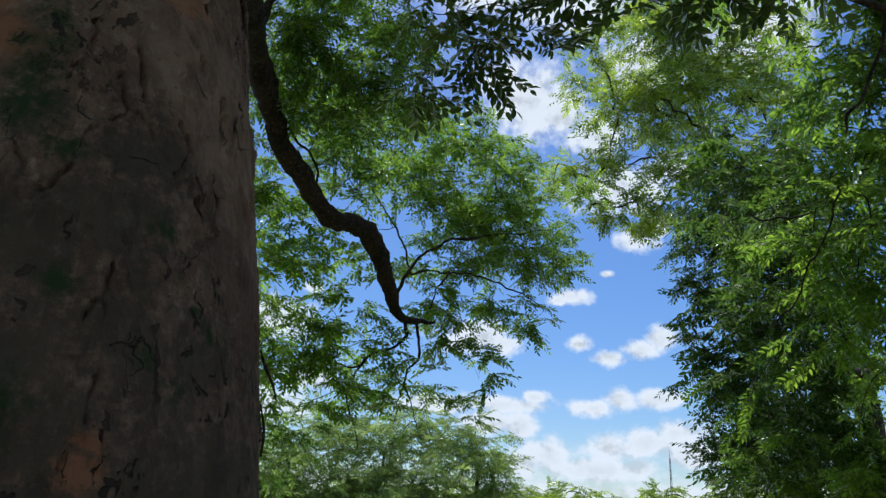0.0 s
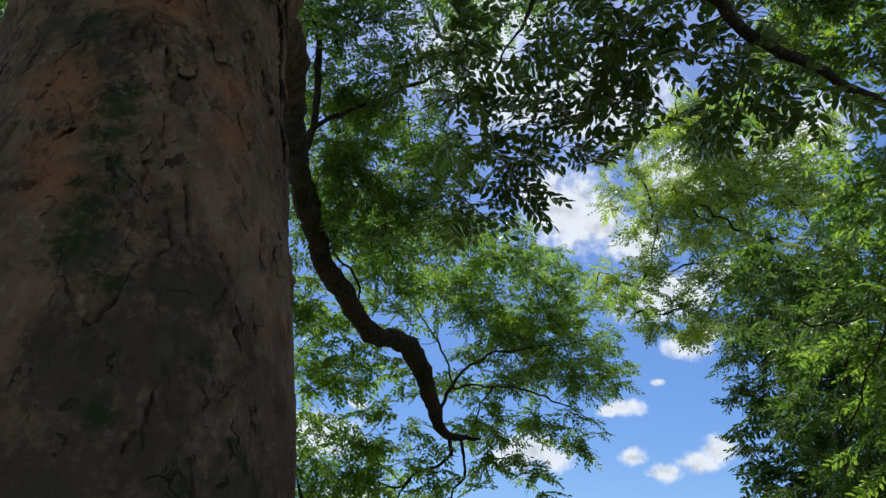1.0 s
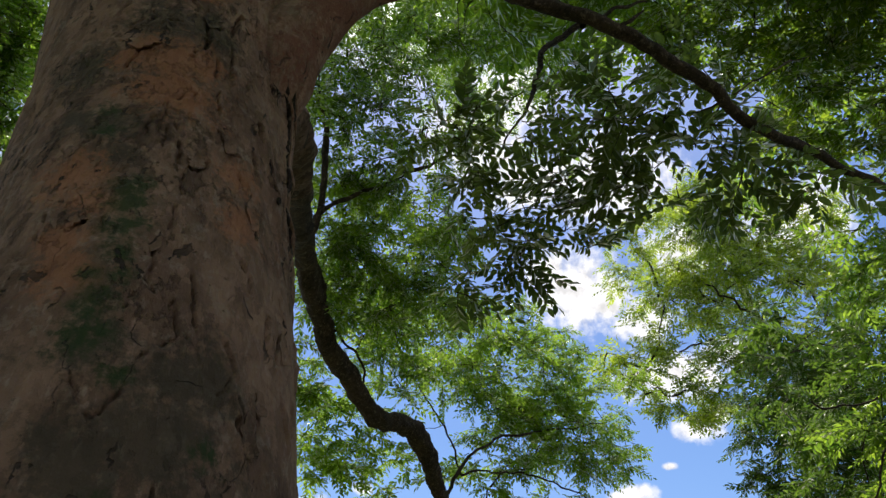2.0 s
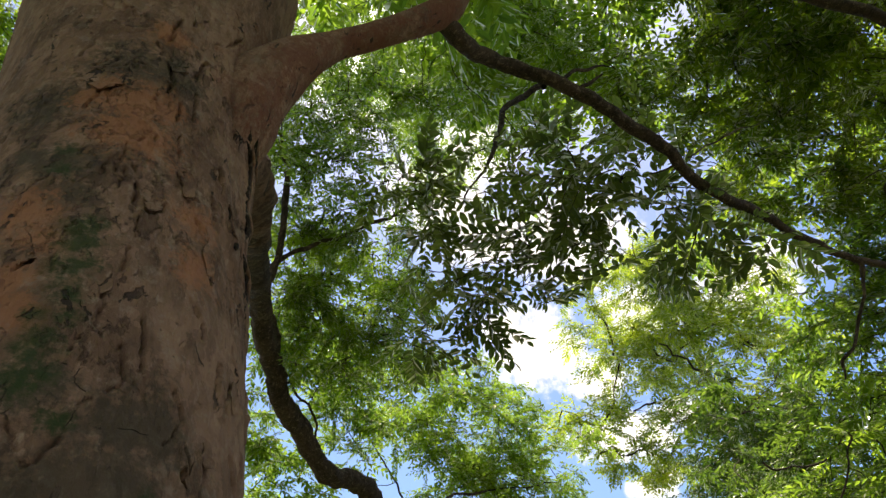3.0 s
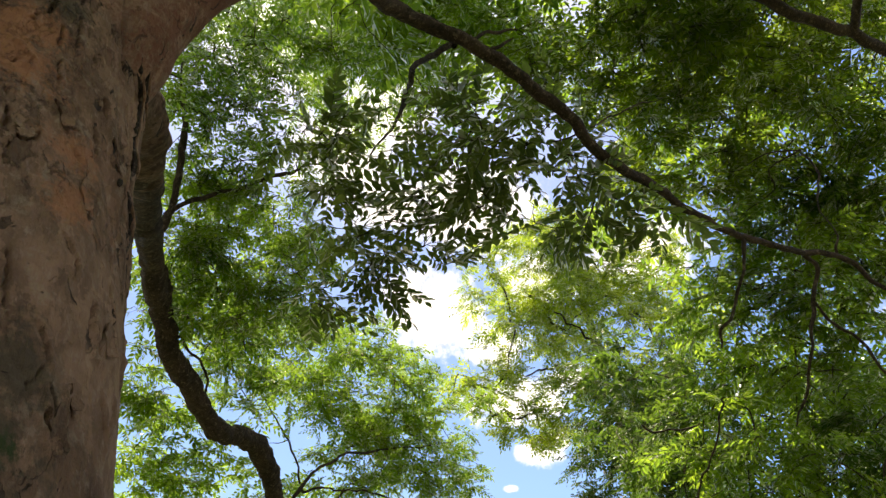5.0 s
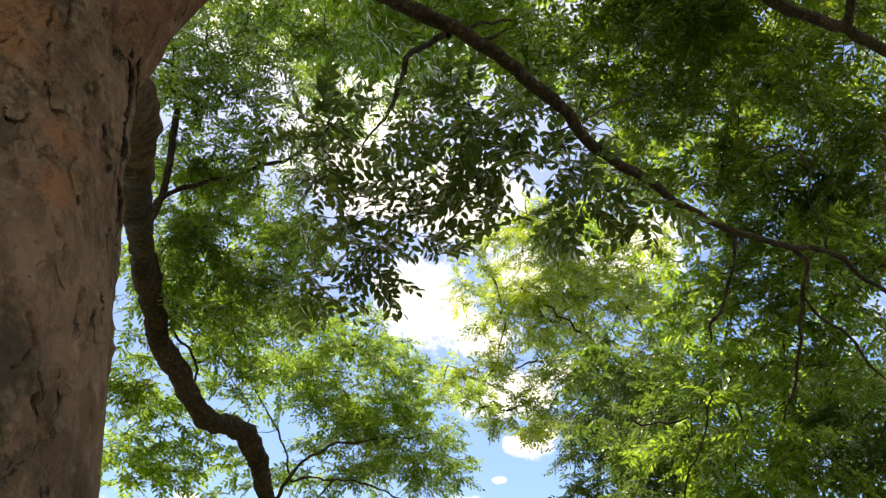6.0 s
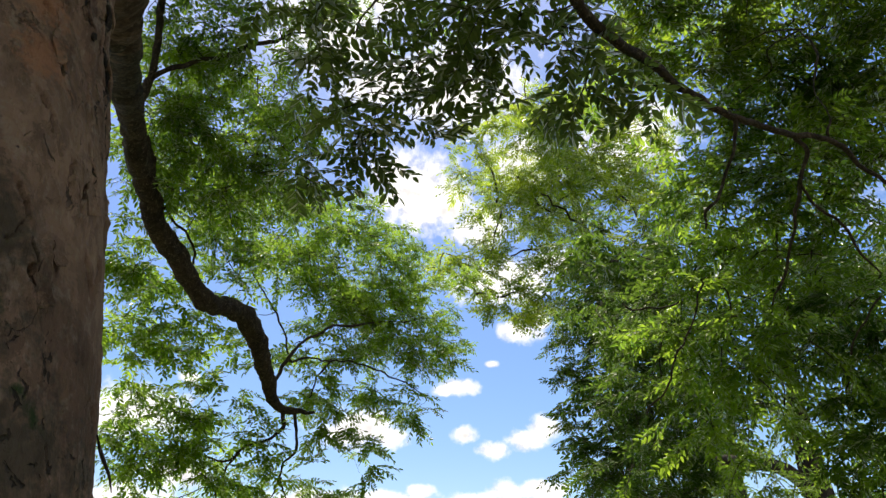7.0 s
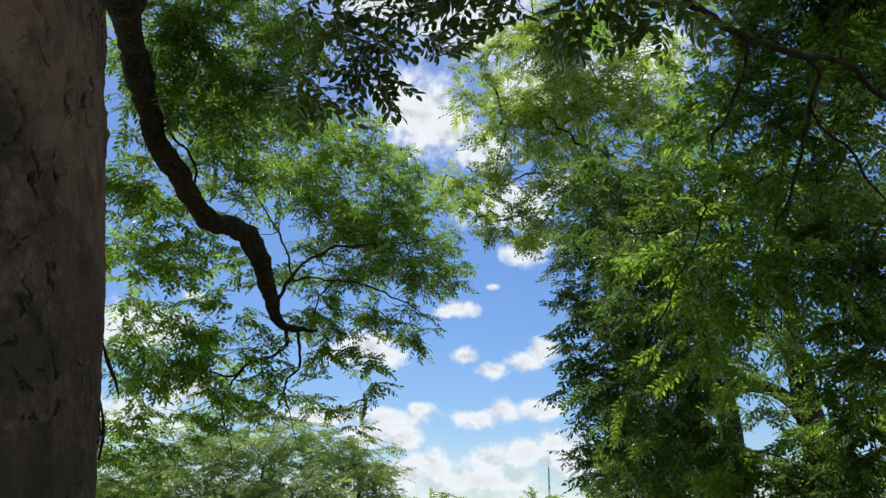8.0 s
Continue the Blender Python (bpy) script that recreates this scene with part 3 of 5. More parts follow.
# ---------------------------------------------------------------- ground
bm = bmesh.new()
rings = [0, 4, 9, 16, 28, 50, 90, 160, 320, 700, 1500, 3000]
seg = 48
prev = [bm.verts.new((0, 0, 0))]
for ring in rings[1:]:
    cur = []
    for k in range(seg):
        a = 2 * math.pi * k / seg
        x, y = ring * math.cos(a), ring * math.sin(a)
        z = 0.25 * noise.noise(Vector((x * 0.03, y * 0.03, 3.0))) * min(1, ring / 30) if ring < 400 else -0.4
        cur.append(bm.verts.new((x, y, z)))
    for k in range(seg):
        k2 = (k + 1) % seg
        bm.faces.new((prev[0], cur[k], cur[k2]) if len(prev) == 1 else (prev[k], cur[k], cur[k2], prev[k2]))
    prev = cur
ground = part("ground", bm, GRASS, None)
tagged(ground, "worn park grass with bare earth under the trees", "ground", kind="structure")

# ---------------------------------------------------------------- the great tree
LOWER_LIMB = [
    (-0.92, 1.98, 3.68, 0.07), (-0.93, 2.20, 3.80, 0.07), (-0.99, 2.57, 3.97, 0.09), (-1.16, 3.15, 4.20, 0.11),
    (-1.39, 3.99, 4.54, 0.12), (-1.57, 4.73, 4.84, 0.11), (-1.63, 5.14, 4.90, 0.10), (-1.63, 5.48, 4.84, 0.10),
    (-1.71, 5.49, 5.09, 0.12), (-1.69, 5.74, 4.99, 0.11), (-1.68, 6.00, 4.87, 0.11), (-1.65, 6.25, 4.74, 0.11),
    (-1.54, 6.57, 4.63, 0.12), (-1.42, 6.88, 4.51, 0.11), (-1.31, 7.11, 4.40, 0.12), (-1.15, 7.39, 4.46, 0.11),
    (-1.00, 7.68, 4.48, 0.13), (-0.89, 7.98, 4.42, 0.13), (-0.85, 8.24, 4.31, 0.12), (-0.80, 8.44, 4.19, 0.11),
    (-0.73, 8.65, 4.05, 0.10), (-0.67, 8.85, 3.92, 0.08), (-0.57, 9.03, 3.85, 0.06), (-0.39, 9.19, 3.87, 0.04),
    (-0.21, 9.35, 3.90, 0.02),
]
STRIP_A = [
    (-0.65, 1.57, 2.94, 0.00), (-0.65, 1.58, 2.91, 0.01), (-0.64, 1.56, 2.87, 0.01), (-0.63, 1.57, 2.84, 0.01),
    (-0.62, 1.59, 2.83, 0.01), (-0.60, 1.57, 2.79, 0.01), (-0.60, 1.57, 2.78, 0.00),
]
EDGE_A = [
    (-0.65, 1.57, 2.94, 0.00), (-0.64, 1.58, 2.92, 0.00), (-0.63, 1.56, 2.87, 0.01), (-0.62, 1.57, 2.85, 0.01),
    (-0.61, 1.59, 2.83, 0.01), (-0.60, 1.57, 2.79, 0.00), (-0.59, 1.57, 2.78, 0.00),
]
STRIP_B = [
    (-0.70, 1.68, 3.33, 0.00), (-0.69, 1.71, 3.31, 0.01), (-0.69, 1.74, 3.29, 0.01), (-0.69, 1.76, 3.23, 0.01),
    (-0.68, 1.75, 3.16, 0.01), (-0.68, 1.75, 3.12, 0.01), (-0.67, 1.74, 3.08, 0.01), (-0.65, 1.73, 3.03, 0.01),
    (-0.64, 1.73, 2.99, 0.01), (-0.64, 1.72, 2.95, 0.01), (-0.63, 1.71, 2.92, 0.00),
]
EDGE_B = [
    (-0.68, 1.68, 3.34, 0.00), (-0.68, 1.71, 3.31, 0.01), (-0.68, 1.74, 3.29, 0.01), (-0.68, 1.76, 3.24, 0.01),
    (-0.67, 1.76, 3.16, 0.01), (-0.67, 1.76, 3.13, 0.01), (-0.66, 1.75, 3.08, 0.01), (-0.64, 1.73, 3.03, 0.01),
    (-0.63, 1.73, 3.00, 0.01), (-0.62, 1.72, 2.96, 0.00), (-0.62, 1.71, 2.92, 0.00),
]
STRIP_C = [
    (-0.67, 1.70, 3.36, 0.00), (-0.68, 1.72, 3.34, 0.01), (-0.68, 1.74, 3.31, 0.01), (-0.68, 1.76, 3.30, 0.01),
    (-0.69, 1.77, 3.28, 0.01), (-0.70, 1.84, 3.28, 0.00),
]
EDGE_C = [
    (-0.66, 1.70, 3.36, 0.00), (-0.67, 1.72, 3.34, 0.01), (-0.67, 1.74, 3.32, 0.01), (-0.68, 1.76, 3.30, 0.01),
    (-0.68, 1.78, 3.28, 0.01), (-0.69, 1.84, 3.28, 0.00),
]
STRIP_D = [
    (-0.62, 1.67, 2.86, 0.00), (-0.62, 1.70, 2.85, 0.01), (-0.61, 1.70, 2.81, 0.01), (-0.61, 1.73, 2.79, 0.01),
    (-0.60, 1.72, 2.75, 0.01), (-0.59, 1.71, 2.71, 0.01), (-0.56, 1.64, 2.62, 0.00),
]
EDGE_D = [
    (-0.61, 1.67, 2.86, 0.00), (-0.61, 1.70, 2.85, 0.00), (-0.60, 1.70, 2.81, 0.01), (-0.60, 1.73, 2.80, 0.01),
    (-0.59, 1.72, 2.75, 0.01), (-0.58, 1.72, 2.71, 0.00), (-0.55, 1.64, 2.63, 0.00),
]
STRIP_F = [
    (-0.64, 1.45, 2.74, 0.00), (-0.63, 1.47, 2.69, 0.00), (-0.60, 1.45, 2.61, 0.00), (-0.59, 1.43, 2.58, 0.00),
    (-0.59, 1.46, 2.59, 0.00),
]
STRIP_G = [
    (-0.73, 1.64, 3.34, 0.00), (-0.72, 1.65, 3.33, 0.00), (-0.71, 1.66, 3.31, 0.01), (-0.71, 1.66, 3.28, 0.00),
    (-0.70, 1.65, 3.24, 0.00),
]
STRIP_H = [
    (-0.69, 1.66, 3.38, 0.00), (-0.69, 1.67, 3.36, 0.00), (-0.69, 1.68, 3.34, 0.01), (-0.69, 1.69, 3.33, 0.00),
    (-0.70, 1.70, 3.31, 0.00),
]
LIMB_TWIG_UP = [
    (-1.55, 4.77, 5.01, 0.05), (-1.48, 4.75, 5.16, 0.03), (-1.46, 4.69, 5.32, 0.03), (-1.47, 4.65, 5.53, 0.03),
    (-1.48, 4.61, 5.81, 0.03), (-1.52, 4.62, 6.08, 0.02), (-1.63, 4.60, 6.49, 0.01),
]
LIMB_TWIG_SIDE = [
    (-1.51, 4.76, 5.13, 0.03), (-1.42, 4.73, 5.20, 0.02), (-1.29, 4.80, 5.33, 0.02), (-1.17, 4.85, 5.47, 0.02),
    (-1.05, 4.92, 5.58, 0.02), (-0.74, 5.02, 5.85, 0.02), (-0.56, 5.12, 6.06, 0.01), (-0.38, 5.17, 6.18, 0.01),
]
LIMB_TWIG_LOW = [
    (-1.58, 6.11, 4.82, 0.02), (-1.50, 6.27, 4.78, 0.02), (-1.42, 6.42, 4.75, 0.02), (-1.39, 6.58, 4.68, 0.02),
    (-1.39, 6.82, 4.64, 0.02),
]
LIMB_FORK_LEFT = [
    (-0.57, 9.03, 3.85, 0.05), (-0.55, 9.09, 3.63, 0.04), (-0.72, 9.11, 3.50, 0.03), (-0.94, 9.10, 3.41, 0.03),
    (-1.06, 9.17, 3.30, 0.03), (-1.26, 9.20, 3.26, 0.02), (-1.46, 9.21, 3.29, 0.02), (-1.61, 9.25, 3.21, 0.02),
    (-1.83, 9.29, 3.09, 0.01), (-2.19, 9.37, 3.04, 0.01), (-2.47, 9.41, 2.98, 0.00),
]
LIMB_FORK_HANG = [
    (-1.03, 9.11, 3.34, 0.03), (-1.14, 9.13, 3.15, 0.02), (-1.21, 9.16, 2.96, 0.02), (-1.19, 9.19, 2.73, 0.02),
    (-1.11, 9.33, 2.56, 0.01), (-1.08, 9.46, 2.32, 0.01),
]
LIMB_FORK_MID = [
    (-0.42, 9.14, 3.85, 0.04), (-0.40, 9.21, 3.61, 0.03), (-0.40, 9.25, 3.40, 0.03), (-0.51, 9.32, 3.28, 0.02),
    (-0.53, 9.40, 3.10, 0.02), (-0.65, 9.53, 2.90, 0.01), (-0.67, 9.66, 2.66, 0.01),
]
LIMB_FORK_RIGHT = [
    (-0.70, 8.68, 3.97, 0.05), (-0.62, 8.82, 4.21, 0.04), (-0.54, 8.86, 4.44, 0.04), (-0.44, 9.01, 4.63, 0.03),
    (-0.22, 9.24, 4.90, 0.03), (0.07, 9.58, 5.15, 0.03), (0.70, 10.09, 5.43, 0.02), (1.43, 10.65, 5.75, 0.01),
]
LIMB_FORK_OUT = [
    (-0.54, 8.87, 4.40, 0.03), (-0.26, 9.16, 4.54, 0.02), (0.02, 9.46, 4.60, 0.02), (0.40, 9.84, 4.69, 0.02),
    (0.82, 10.24, 4.68, 0.02), (1.38, 10.74, 4.57, 0.01),
]
UPPER_LIMB = [
    (-0.87, 1.79, 3.39, 0.160), (-0.80, 1.81, 3.68, 0.155), (-0.68, 1.85, 3.95, 0.108), (-0.55, 1.93, 4.17, 0.065),
    (-0.42, 1.97, 4.29, 0.062), (-0.27, 2.00, 4.42, 0.064), (-0.10, 2.09, 4.67, 0.079), (-0.03, 2.10, 4.87, 0.076),
    (0.24, 2.09, 5.60, 0.080), (0.47, 2.02, 6.50, 0.070), (0.67, 1.87, 7.60, 0.050),
]
DROOP_BRANCH = [
    (-0.13, 2.07, 4.62, 0.054), (-0.02, 2.21, 4.65, 0.052), (0.09, 2.37, 4.72, 0.049), (0.27, 2.52, 4.79, 0.046),
    (0.55, 2.60, 4.75, 0.043), (0.86, 2.72, 4.65, 0.042), (1.02, 2.79, 4.61, 0.040), (1.20, 2.93, 4.49, 0.037),
    (1.35, 3.01, 4.41, 0.034), (1.70, 3.24, 4.45, 0.031), (2.00, 3.44, 4.45, 0.028), (2.48, 3.69, 4.45, 0.025),
    (3.02, 3.86, 4.49, 0.023), (3.39, 3.98, 4.53, 0.021), (3.83, 4.15, 4.38, 0.016), (4.34, 4.37, 4.25, 0.010),
]
DROOP_TWIG_A = [
    (3.02, 3.87, 4.50, 0.03), (3.08, 3.91, 4.39, 0.03), (3.07, 4.04, 4.22, 0.03), (3.07, 4.22, 3.93, 0.02),
    (3.08, 4.46, 3.72, 0.02), (3.09, 4.65, 3.58, 0.01),
]
DROOP_TWIG_B = [
    (2.42, 3.66, 4.46, 0.03),
    (2.45, 3.71, 4.39, 0.03), (2.45, 3.75, 4.24, 0.02), (2.44, 3.85, 4.11, 0.02), (2.38, 3.91, 3.97, 0.02),
    (2.31, 3.94, 3.88, 0.02), (2.31, 4.00, 3.79, 0.01),
]
DROOP_TWIG_C = [
    (3.08, 4.03, 4.22, 0.02), (3.22, 4.13, 4.11, 0.02), (3.42, 4.20, 3.99, 0.02), (3.57, 4.28, 3.87, 0.02),
    (3.81, 4.43, 3.74, 0.01),
]
DROOP_TWIG_D = [
    (1.23, 2.88, 4.51, 0.01), (1.39, 2.94, 4.67, 0.01), (1.62, 3.03, 4.91, 0.01), (1.96, 3.13, 5.22, 0.00),
]
HIGH_BRANCH = [
    (0.04, 2.12, 5.01, 0.05), (0.54, 2.21, 5.27, 0.04), (1.37, 2.37, 5.45, 0.04), (2.42, 2.57, 5.36, 0.04),
    (2.74, 2.67, 5.36, 0.04), (3.01, 2.73, 5.40, 0.04), (3.39, 2.88, 5.43, 0.04), (4.07, 3.09, 5.42, 0.03),
]
BACK_BRANCH = [
    (0.44, 2.61, 4.76, 0.02), (0.37, 2.77, 4.89, 0.02), (0.27, 3.10, 5.15, 0.02), (0.26, 3.46, 5.37, 0.02),
    (0.24, 3.82, 5.58, 0.02), (0.12, 4.43, 5.83, 0.01), (-0.01, 5.03, 6.06, 0.01),
]
LIMB_FORK_LEAN = [
    (-1.20, 9.15, 2.99, 0.01), (-1.46, 9.13, 2.89, 0.01), (-1.65, 9.21, 2.81, 0.01), (-1.78, 9.31, 2.63, 0.01),
]
LIMB_FORK_TAIL = [
    (-0.53, 9.40, 3.12, 0.02), (-0.45, 9.44, 2.88, 0.01), (-0.39, 9.58, 2.68, 0.01), (-0.32, 9.70, 2.46, 0.00),
]
LIMB_FORK_DROP = [
    (-0.05, 9.35, 4.59, 0.02), (-0.15, 9.40, 4.44, 0.02), (-0.25, 9.44, 4.30, 0.02), (-0.30, 9.49, 4.12, 0.01),
]
LIMB_FORK_RISE = [
    (-0.55, 8.85, 4.46, 0.02), (-0.63, 8.74, 4.74, 0.02), (-0.80, 8.72, 5.05, 0.02), (-1.04, 8.75, 5.42, 0.01),
    (-1.25, 8.78, 5.77, 0.01),
]
DROOP_STUB = [
    (0.51, 2.60, 4.76, 0.02), (0.66, 2.63, 4.91, 0.02), (0.81, 2.68, 5.03, 0.01),
]
DROOP_SPUR = [
    (0.63, 2.61, 4.73, 0.02), (0.69, 2.61, 4.79, 0.02), (0.76, 2.59, 4.85, 0.01),
]
DROOP_TWIG_E = [
    (1.16, 2.88, 4.46, 0.01), (1.10, 3.03, 4.55, 0.01), (1.04, 3.21, 4.68, 0.00),
]
DROOP_TWIG_F = [
    (3.29, 3.92, 4.54, 0.02), (3.32, 3.90, 4.72, 0.01), (3.32, 3.96, 5.02, 0.01), (3.43, 4.00, 5.39, 0.02),
    (3.48, 4.11, 5.73, 0.01),
]
LIMB_HANG_A = [
    (-0.09, 2.25, 4.67, 0.004), (-0.09, 2.34, 4.67, 0.004), (-0.16, 2.48, 4.74, 0.004), (-0.16, 2.70, 4.83, 0.002),
]
LIMB_HANG_B = [
    (-0.18, 2.19, 4.59, 0.004), (-0.22, 2.41, 4.67, 0.004), (-0.19, 2.65, 4.74, 0.004), (-0.13, 2.90, 4.79, 0.002),
]
LIMB_HANG_C = [
    (-0.09, 2.34, 4.67, 0.004), (0.01, 2.59, 4.79, 0.004), (0.10, 2.81, 4.87, 0.004), (0.21, 3.10, 5.01, 0.002),
]
CURTAIN_TWIG_A = [
    (2.97, 5.36, 4.09, 0.01), (2.92, 5.49, 3.89, 0.01), (2.87, 5.61, 3.66, 0.01), (2.83, 5.82, 3.46, 0.01),
    (2.71, 6.18, 3.17, 0.01),
]
CURTAIN_TWIG_B = [
    (3.95, 4.62, 3.69, 0.01), (3.89, 4.74, 3.52, 0.01), (3.86, 4.97, 3.36, 0.01),
]
CURTAIN_TWIG_C = [
    (2.40, 5.69, 3.99, 0.01), (2.55, 5.65, 3.92, 0.01), (2.70, 5.59, 3.91, 0.01), (2.82, 5.51, 3.95, 0.01),
]
FAR_TWIG = [
    (4.52, 14.84, 10.72, 0.02), (5.15, 15.15, 10.49, 0.03), (5.85, 15.50, 10.07, 0.05),
]
FAR_TWIG_LOW = [
    (3.71, 14.85, 9.02, 0.02), (4.34, 14.97, 9.35, 0.03), (5.24, 15.18, 9.75, 0.03), (6.28, 15.30, 10.12, 0.05),
]
PEEL_A = [
    (-0.39, 1.53, 1.82, 0.0015), (-0.38, 1.54, 1.79, 0.0035), (-0.36, 1.55, 1.75, 0.0025), (-0.35, 1.55, 1.72, 0.001),
]
PEEL_B = [
    (-0.38, 1.55, 1.71, 0.0015), (-0.37, 1.56, 1.66, 0.0035), (-0.37, 1.56, 1.61, 0.0025),
]
HANGING_SPRAYS = [
    (-0.24, 3.53, 4.88, 0.29), (0.12, 3.57, 4.54, 0.28), (-0.13, 3.74, 4.49, 0.25), (0.08, 3.85, 4.18, 0.25),
    (-0.28, 4.13, 4.09, 0.17), (0.07, 4.16, 4.11, 0.15), (0.47, 3.70, 4.39, 0.18), (0.49, 3.41, 4.54, 0.29),
    (0.78, 3.17, 4.74, 0.34), (0.76, 3.46, 4.42, 0.21), (1.11, 3.23, 4.58, 0.29), (1.41, 3.38, 4.44, 0.23),
    (1.71, 3.46, 4.35, 0.16), (-0.48, 3.61, 5.06, 0.17), (0.89, 3.44, 4.25, 0.12), (0.51, 3.38, 5.00, 0.29),
    (1.21, 3.47, 4.26, 0.10), (0.20, 3.69, 5.15, 0.23), (0.35, 3.81, 4.26, 0.13), (1.06, 3.57, 4.56, 0.18),
    (1.41, 3.57, 4.43, 0.14), (1.19, 3.28, 4.97, 0.22), (1.66, 3.53, 4.67, 0.17), (-0.11, 4.17, 4.28, 0.15),
    (0.16, 3.89, 4.51, 0.18),
]
INNER_SPRAYS = [
    (-1.35, 4.47, 6.15, 0.37), (-0.95, 4.79, 6.78, 0.38), (-1.05, 4.86, 6.12, 0.43), (-1.35, 4.90, 5.69, 0.30),
    (-0.86, 5.35, 5.74, 0.44), (-1.31, 5.65, 5.38, 0.42), (-0.89, 6.08, 5.42, 0.38), (-1.65, 5.94, 5.19, 0.22),
    (-0.56, 4.79, 7.36, 0.40), (-1.40, 4.68, 7.05, 0.33), (-1.62, 4.65, 6.46, 0.21), (-0.46, 5.78, 5.75, 0.32),
    (-1.47, 5.35, 5.41, 0.28), (-1.19, 6.50, 5.22, 0.34), (-0.66, 6.70, 5.41, 0.29), (-1.70, 4.92, 5.86, 0.23),
    (-1.75, 4.86, 6.50, 0.22), (-1.73, 5.28, 5.58, 0.16), (-1.88, 6.11, 5.40, 0.20), (-1.69, 4.88, 7.07, 0.26),
]
OUTER_SPRAYS = [
    (-2.17, 8.09, 4.32, 0.36), (-2.21, 7.55, 4.80, 0.32), (-1.88, 8.30, 4.55, 0.34), (-1.53, 7.91, 5.59, 0.51),
    (-1.25, 8.53, 5.34, 0.42), (-0.67, 9.54, 5.95, 0.71), (-0.10, 9.77, 6.65, 0.70), (0.68, 10.65, 7.09, 0.40),
    (0.29, 10.57, 6.14, 0.73), (1.22, 11.33, 6.76, 0.47), (0.00, 9.93, 5.07, 0.59), (1.02, 10.81, 5.46, 0.65),
    (1.90, 11.67, 5.73, 0.36), (-0.24, 9.66, 4.25, 0.45), (0.78, 10.61, 4.50, 0.41), (1.22, 10.83, 4.32, 0.22),
    (1.44, 11.50, 6.33, 0.42), (0.85, 11.10, 6.12, 0.54), (-2.16, 7.37, 4.98, 0.28), (-1.92, 7.89, 4.72, 0.27),
    (-2.29, 7.88, 4.49, 0.26), (-1.77, 8.49, 4.39, 0.22), (-1.21, 8.79, 4.72, 0.25),
]
LOWER_SPRAYS = [
    (-1.85, 8.94, 3.48, 0.42), (-1.37, 8.86, 3.75, 0.34), (-2.16, 9.14, 3.18, 0.36), (-1.65, 9.17, 3.07, 0.39),
    (-1.02, 9.26, 3.11, 0.32), (0.09, 9.63, 3.59, 0.33), (0.40, 9.79, 3.27, 0.21), (-2.18, 8.76, 3.48, 0.25),
    (-0.76, 9.51, 2.96, 0.29), (-0.15, 9.74, 3.02, 0.26), (-2.24, 8.40, 3.96, 0.20), (-1.22, 8.87, 4.17, 0.28),
    (-1.65, 8.85, 4.00, 0.24), (-0.01, 9.72, 4.05, 0.25), (-2.01, 8.97, 3.68, 0.32), (-1.47, 9.04, 3.38, 0.33),
    (-0.98, 9.07, 3.55, 0.28), (-0.65, 9.35, 3.35, 0.23), (-2.17, 9.21, 2.74, 0.28), (-1.76, 9.42, 2.65, 0.32),
    (-2.24, 9.33, 2.43, 0.27), (-1.93, 9.42, 2.29, 0.26), (-2.25, 9.36, 2.06, 0.29),
]
MIDDLE_SPRAYS = [
    (-1.65, 5.94, 5.65, 0.42), (-1.12, 6.63, 5.89, 0.54), (-0.78, 6.85, 6.36, 0.38), (-1.52, 6.83, 5.45, 0.39),
    (-0.93, 7.84, 5.90, 0.51), (-0.38, 8.27, 6.25, 0.28), (-1.93, 6.62, 5.22, 0.29),
]
HIGH_SPRAYS = [
    (-1.33, 6.12, 9.29, 0.60), (-0.79, 6.05, 10.04, 0.71), (-1.78, 5.39, 9.11, 0.57), (-0.17, 6.59, 9.67, 0.55),
    (0.38, 5.37, 9.33, 0.64), (-0.45, 6.76, 8.84, 0.45), (-2.07, 5.13, 7.94, 0.38), (0.89, 4.58, 8.00, 0.48),
    (-1.22, 5.32, 10.47, 0.87), (-0.04, 4.98, 10.17, 0.90), (-2.13, 4.72, 9.46, 0.71), (1.01, 4.10, 8.88, 0.83),
    (-0.16, 7.60, 8.73, 0.39), (0.53, 6.12, 8.07, 0.40), (-0.94, 8.04, 11.02, 0.75), (-1.16, 7.24, 10.99, 0.72),
    (-0.48, 8.40, 10.74, 0.56), (-1.60, 7.74, 10.52, 0.54), (0.22, 7.03, 9.96, 0.58), (0.82, 6.57, 9.65, 0.55),
    (0.63, 6.82, 10.74, 0.69), (-0.21, 6.93, 11.29, 0.81), (0.31, 7.44, 9.59, 0.41), (1.01, 6.62, 8.92, 0.37),
]
RIGHT_SPRAYS = [
    (1.60, 4.66, 7.24, 0.40), (2.39, 4.99, 7.76, 0.69), (3.21, 4.82, 7.87, 0.74), (4.05, 4.79, 7.78, 0.76),
    (4.90, 4.69, 7.63, 0.78), (2.89, 5.21, 6.98, 0.57), (3.70, 5.15, 6.94, 0.65), (4.54, 5.06, 6.80, 0.71),
    (5.30, 5.14, 6.89, 0.61), (4.40, 5.61, 6.35, 0.55), (5.11, 5.53, 6.21, 0.60), (2.62, 5.53, 6.39, 0.26),
    (3.37, 5.47, 6.42, 0.36), (2.00, 5.15, 7.04, 0.35), (3.14, 4.31, 8.59, 0.86), (4.15, 4.12, 8.51, 0.89),
    (5.26, 4.09, 8.49, 0.94), (2.94, 4.43, 8.01, 0.57), (3.55, 4.24, 7.57, 0.55), (2.27, 3.94, 8.09, 0.66),
    (3.18, 3.72, 7.84, 0.66),
]
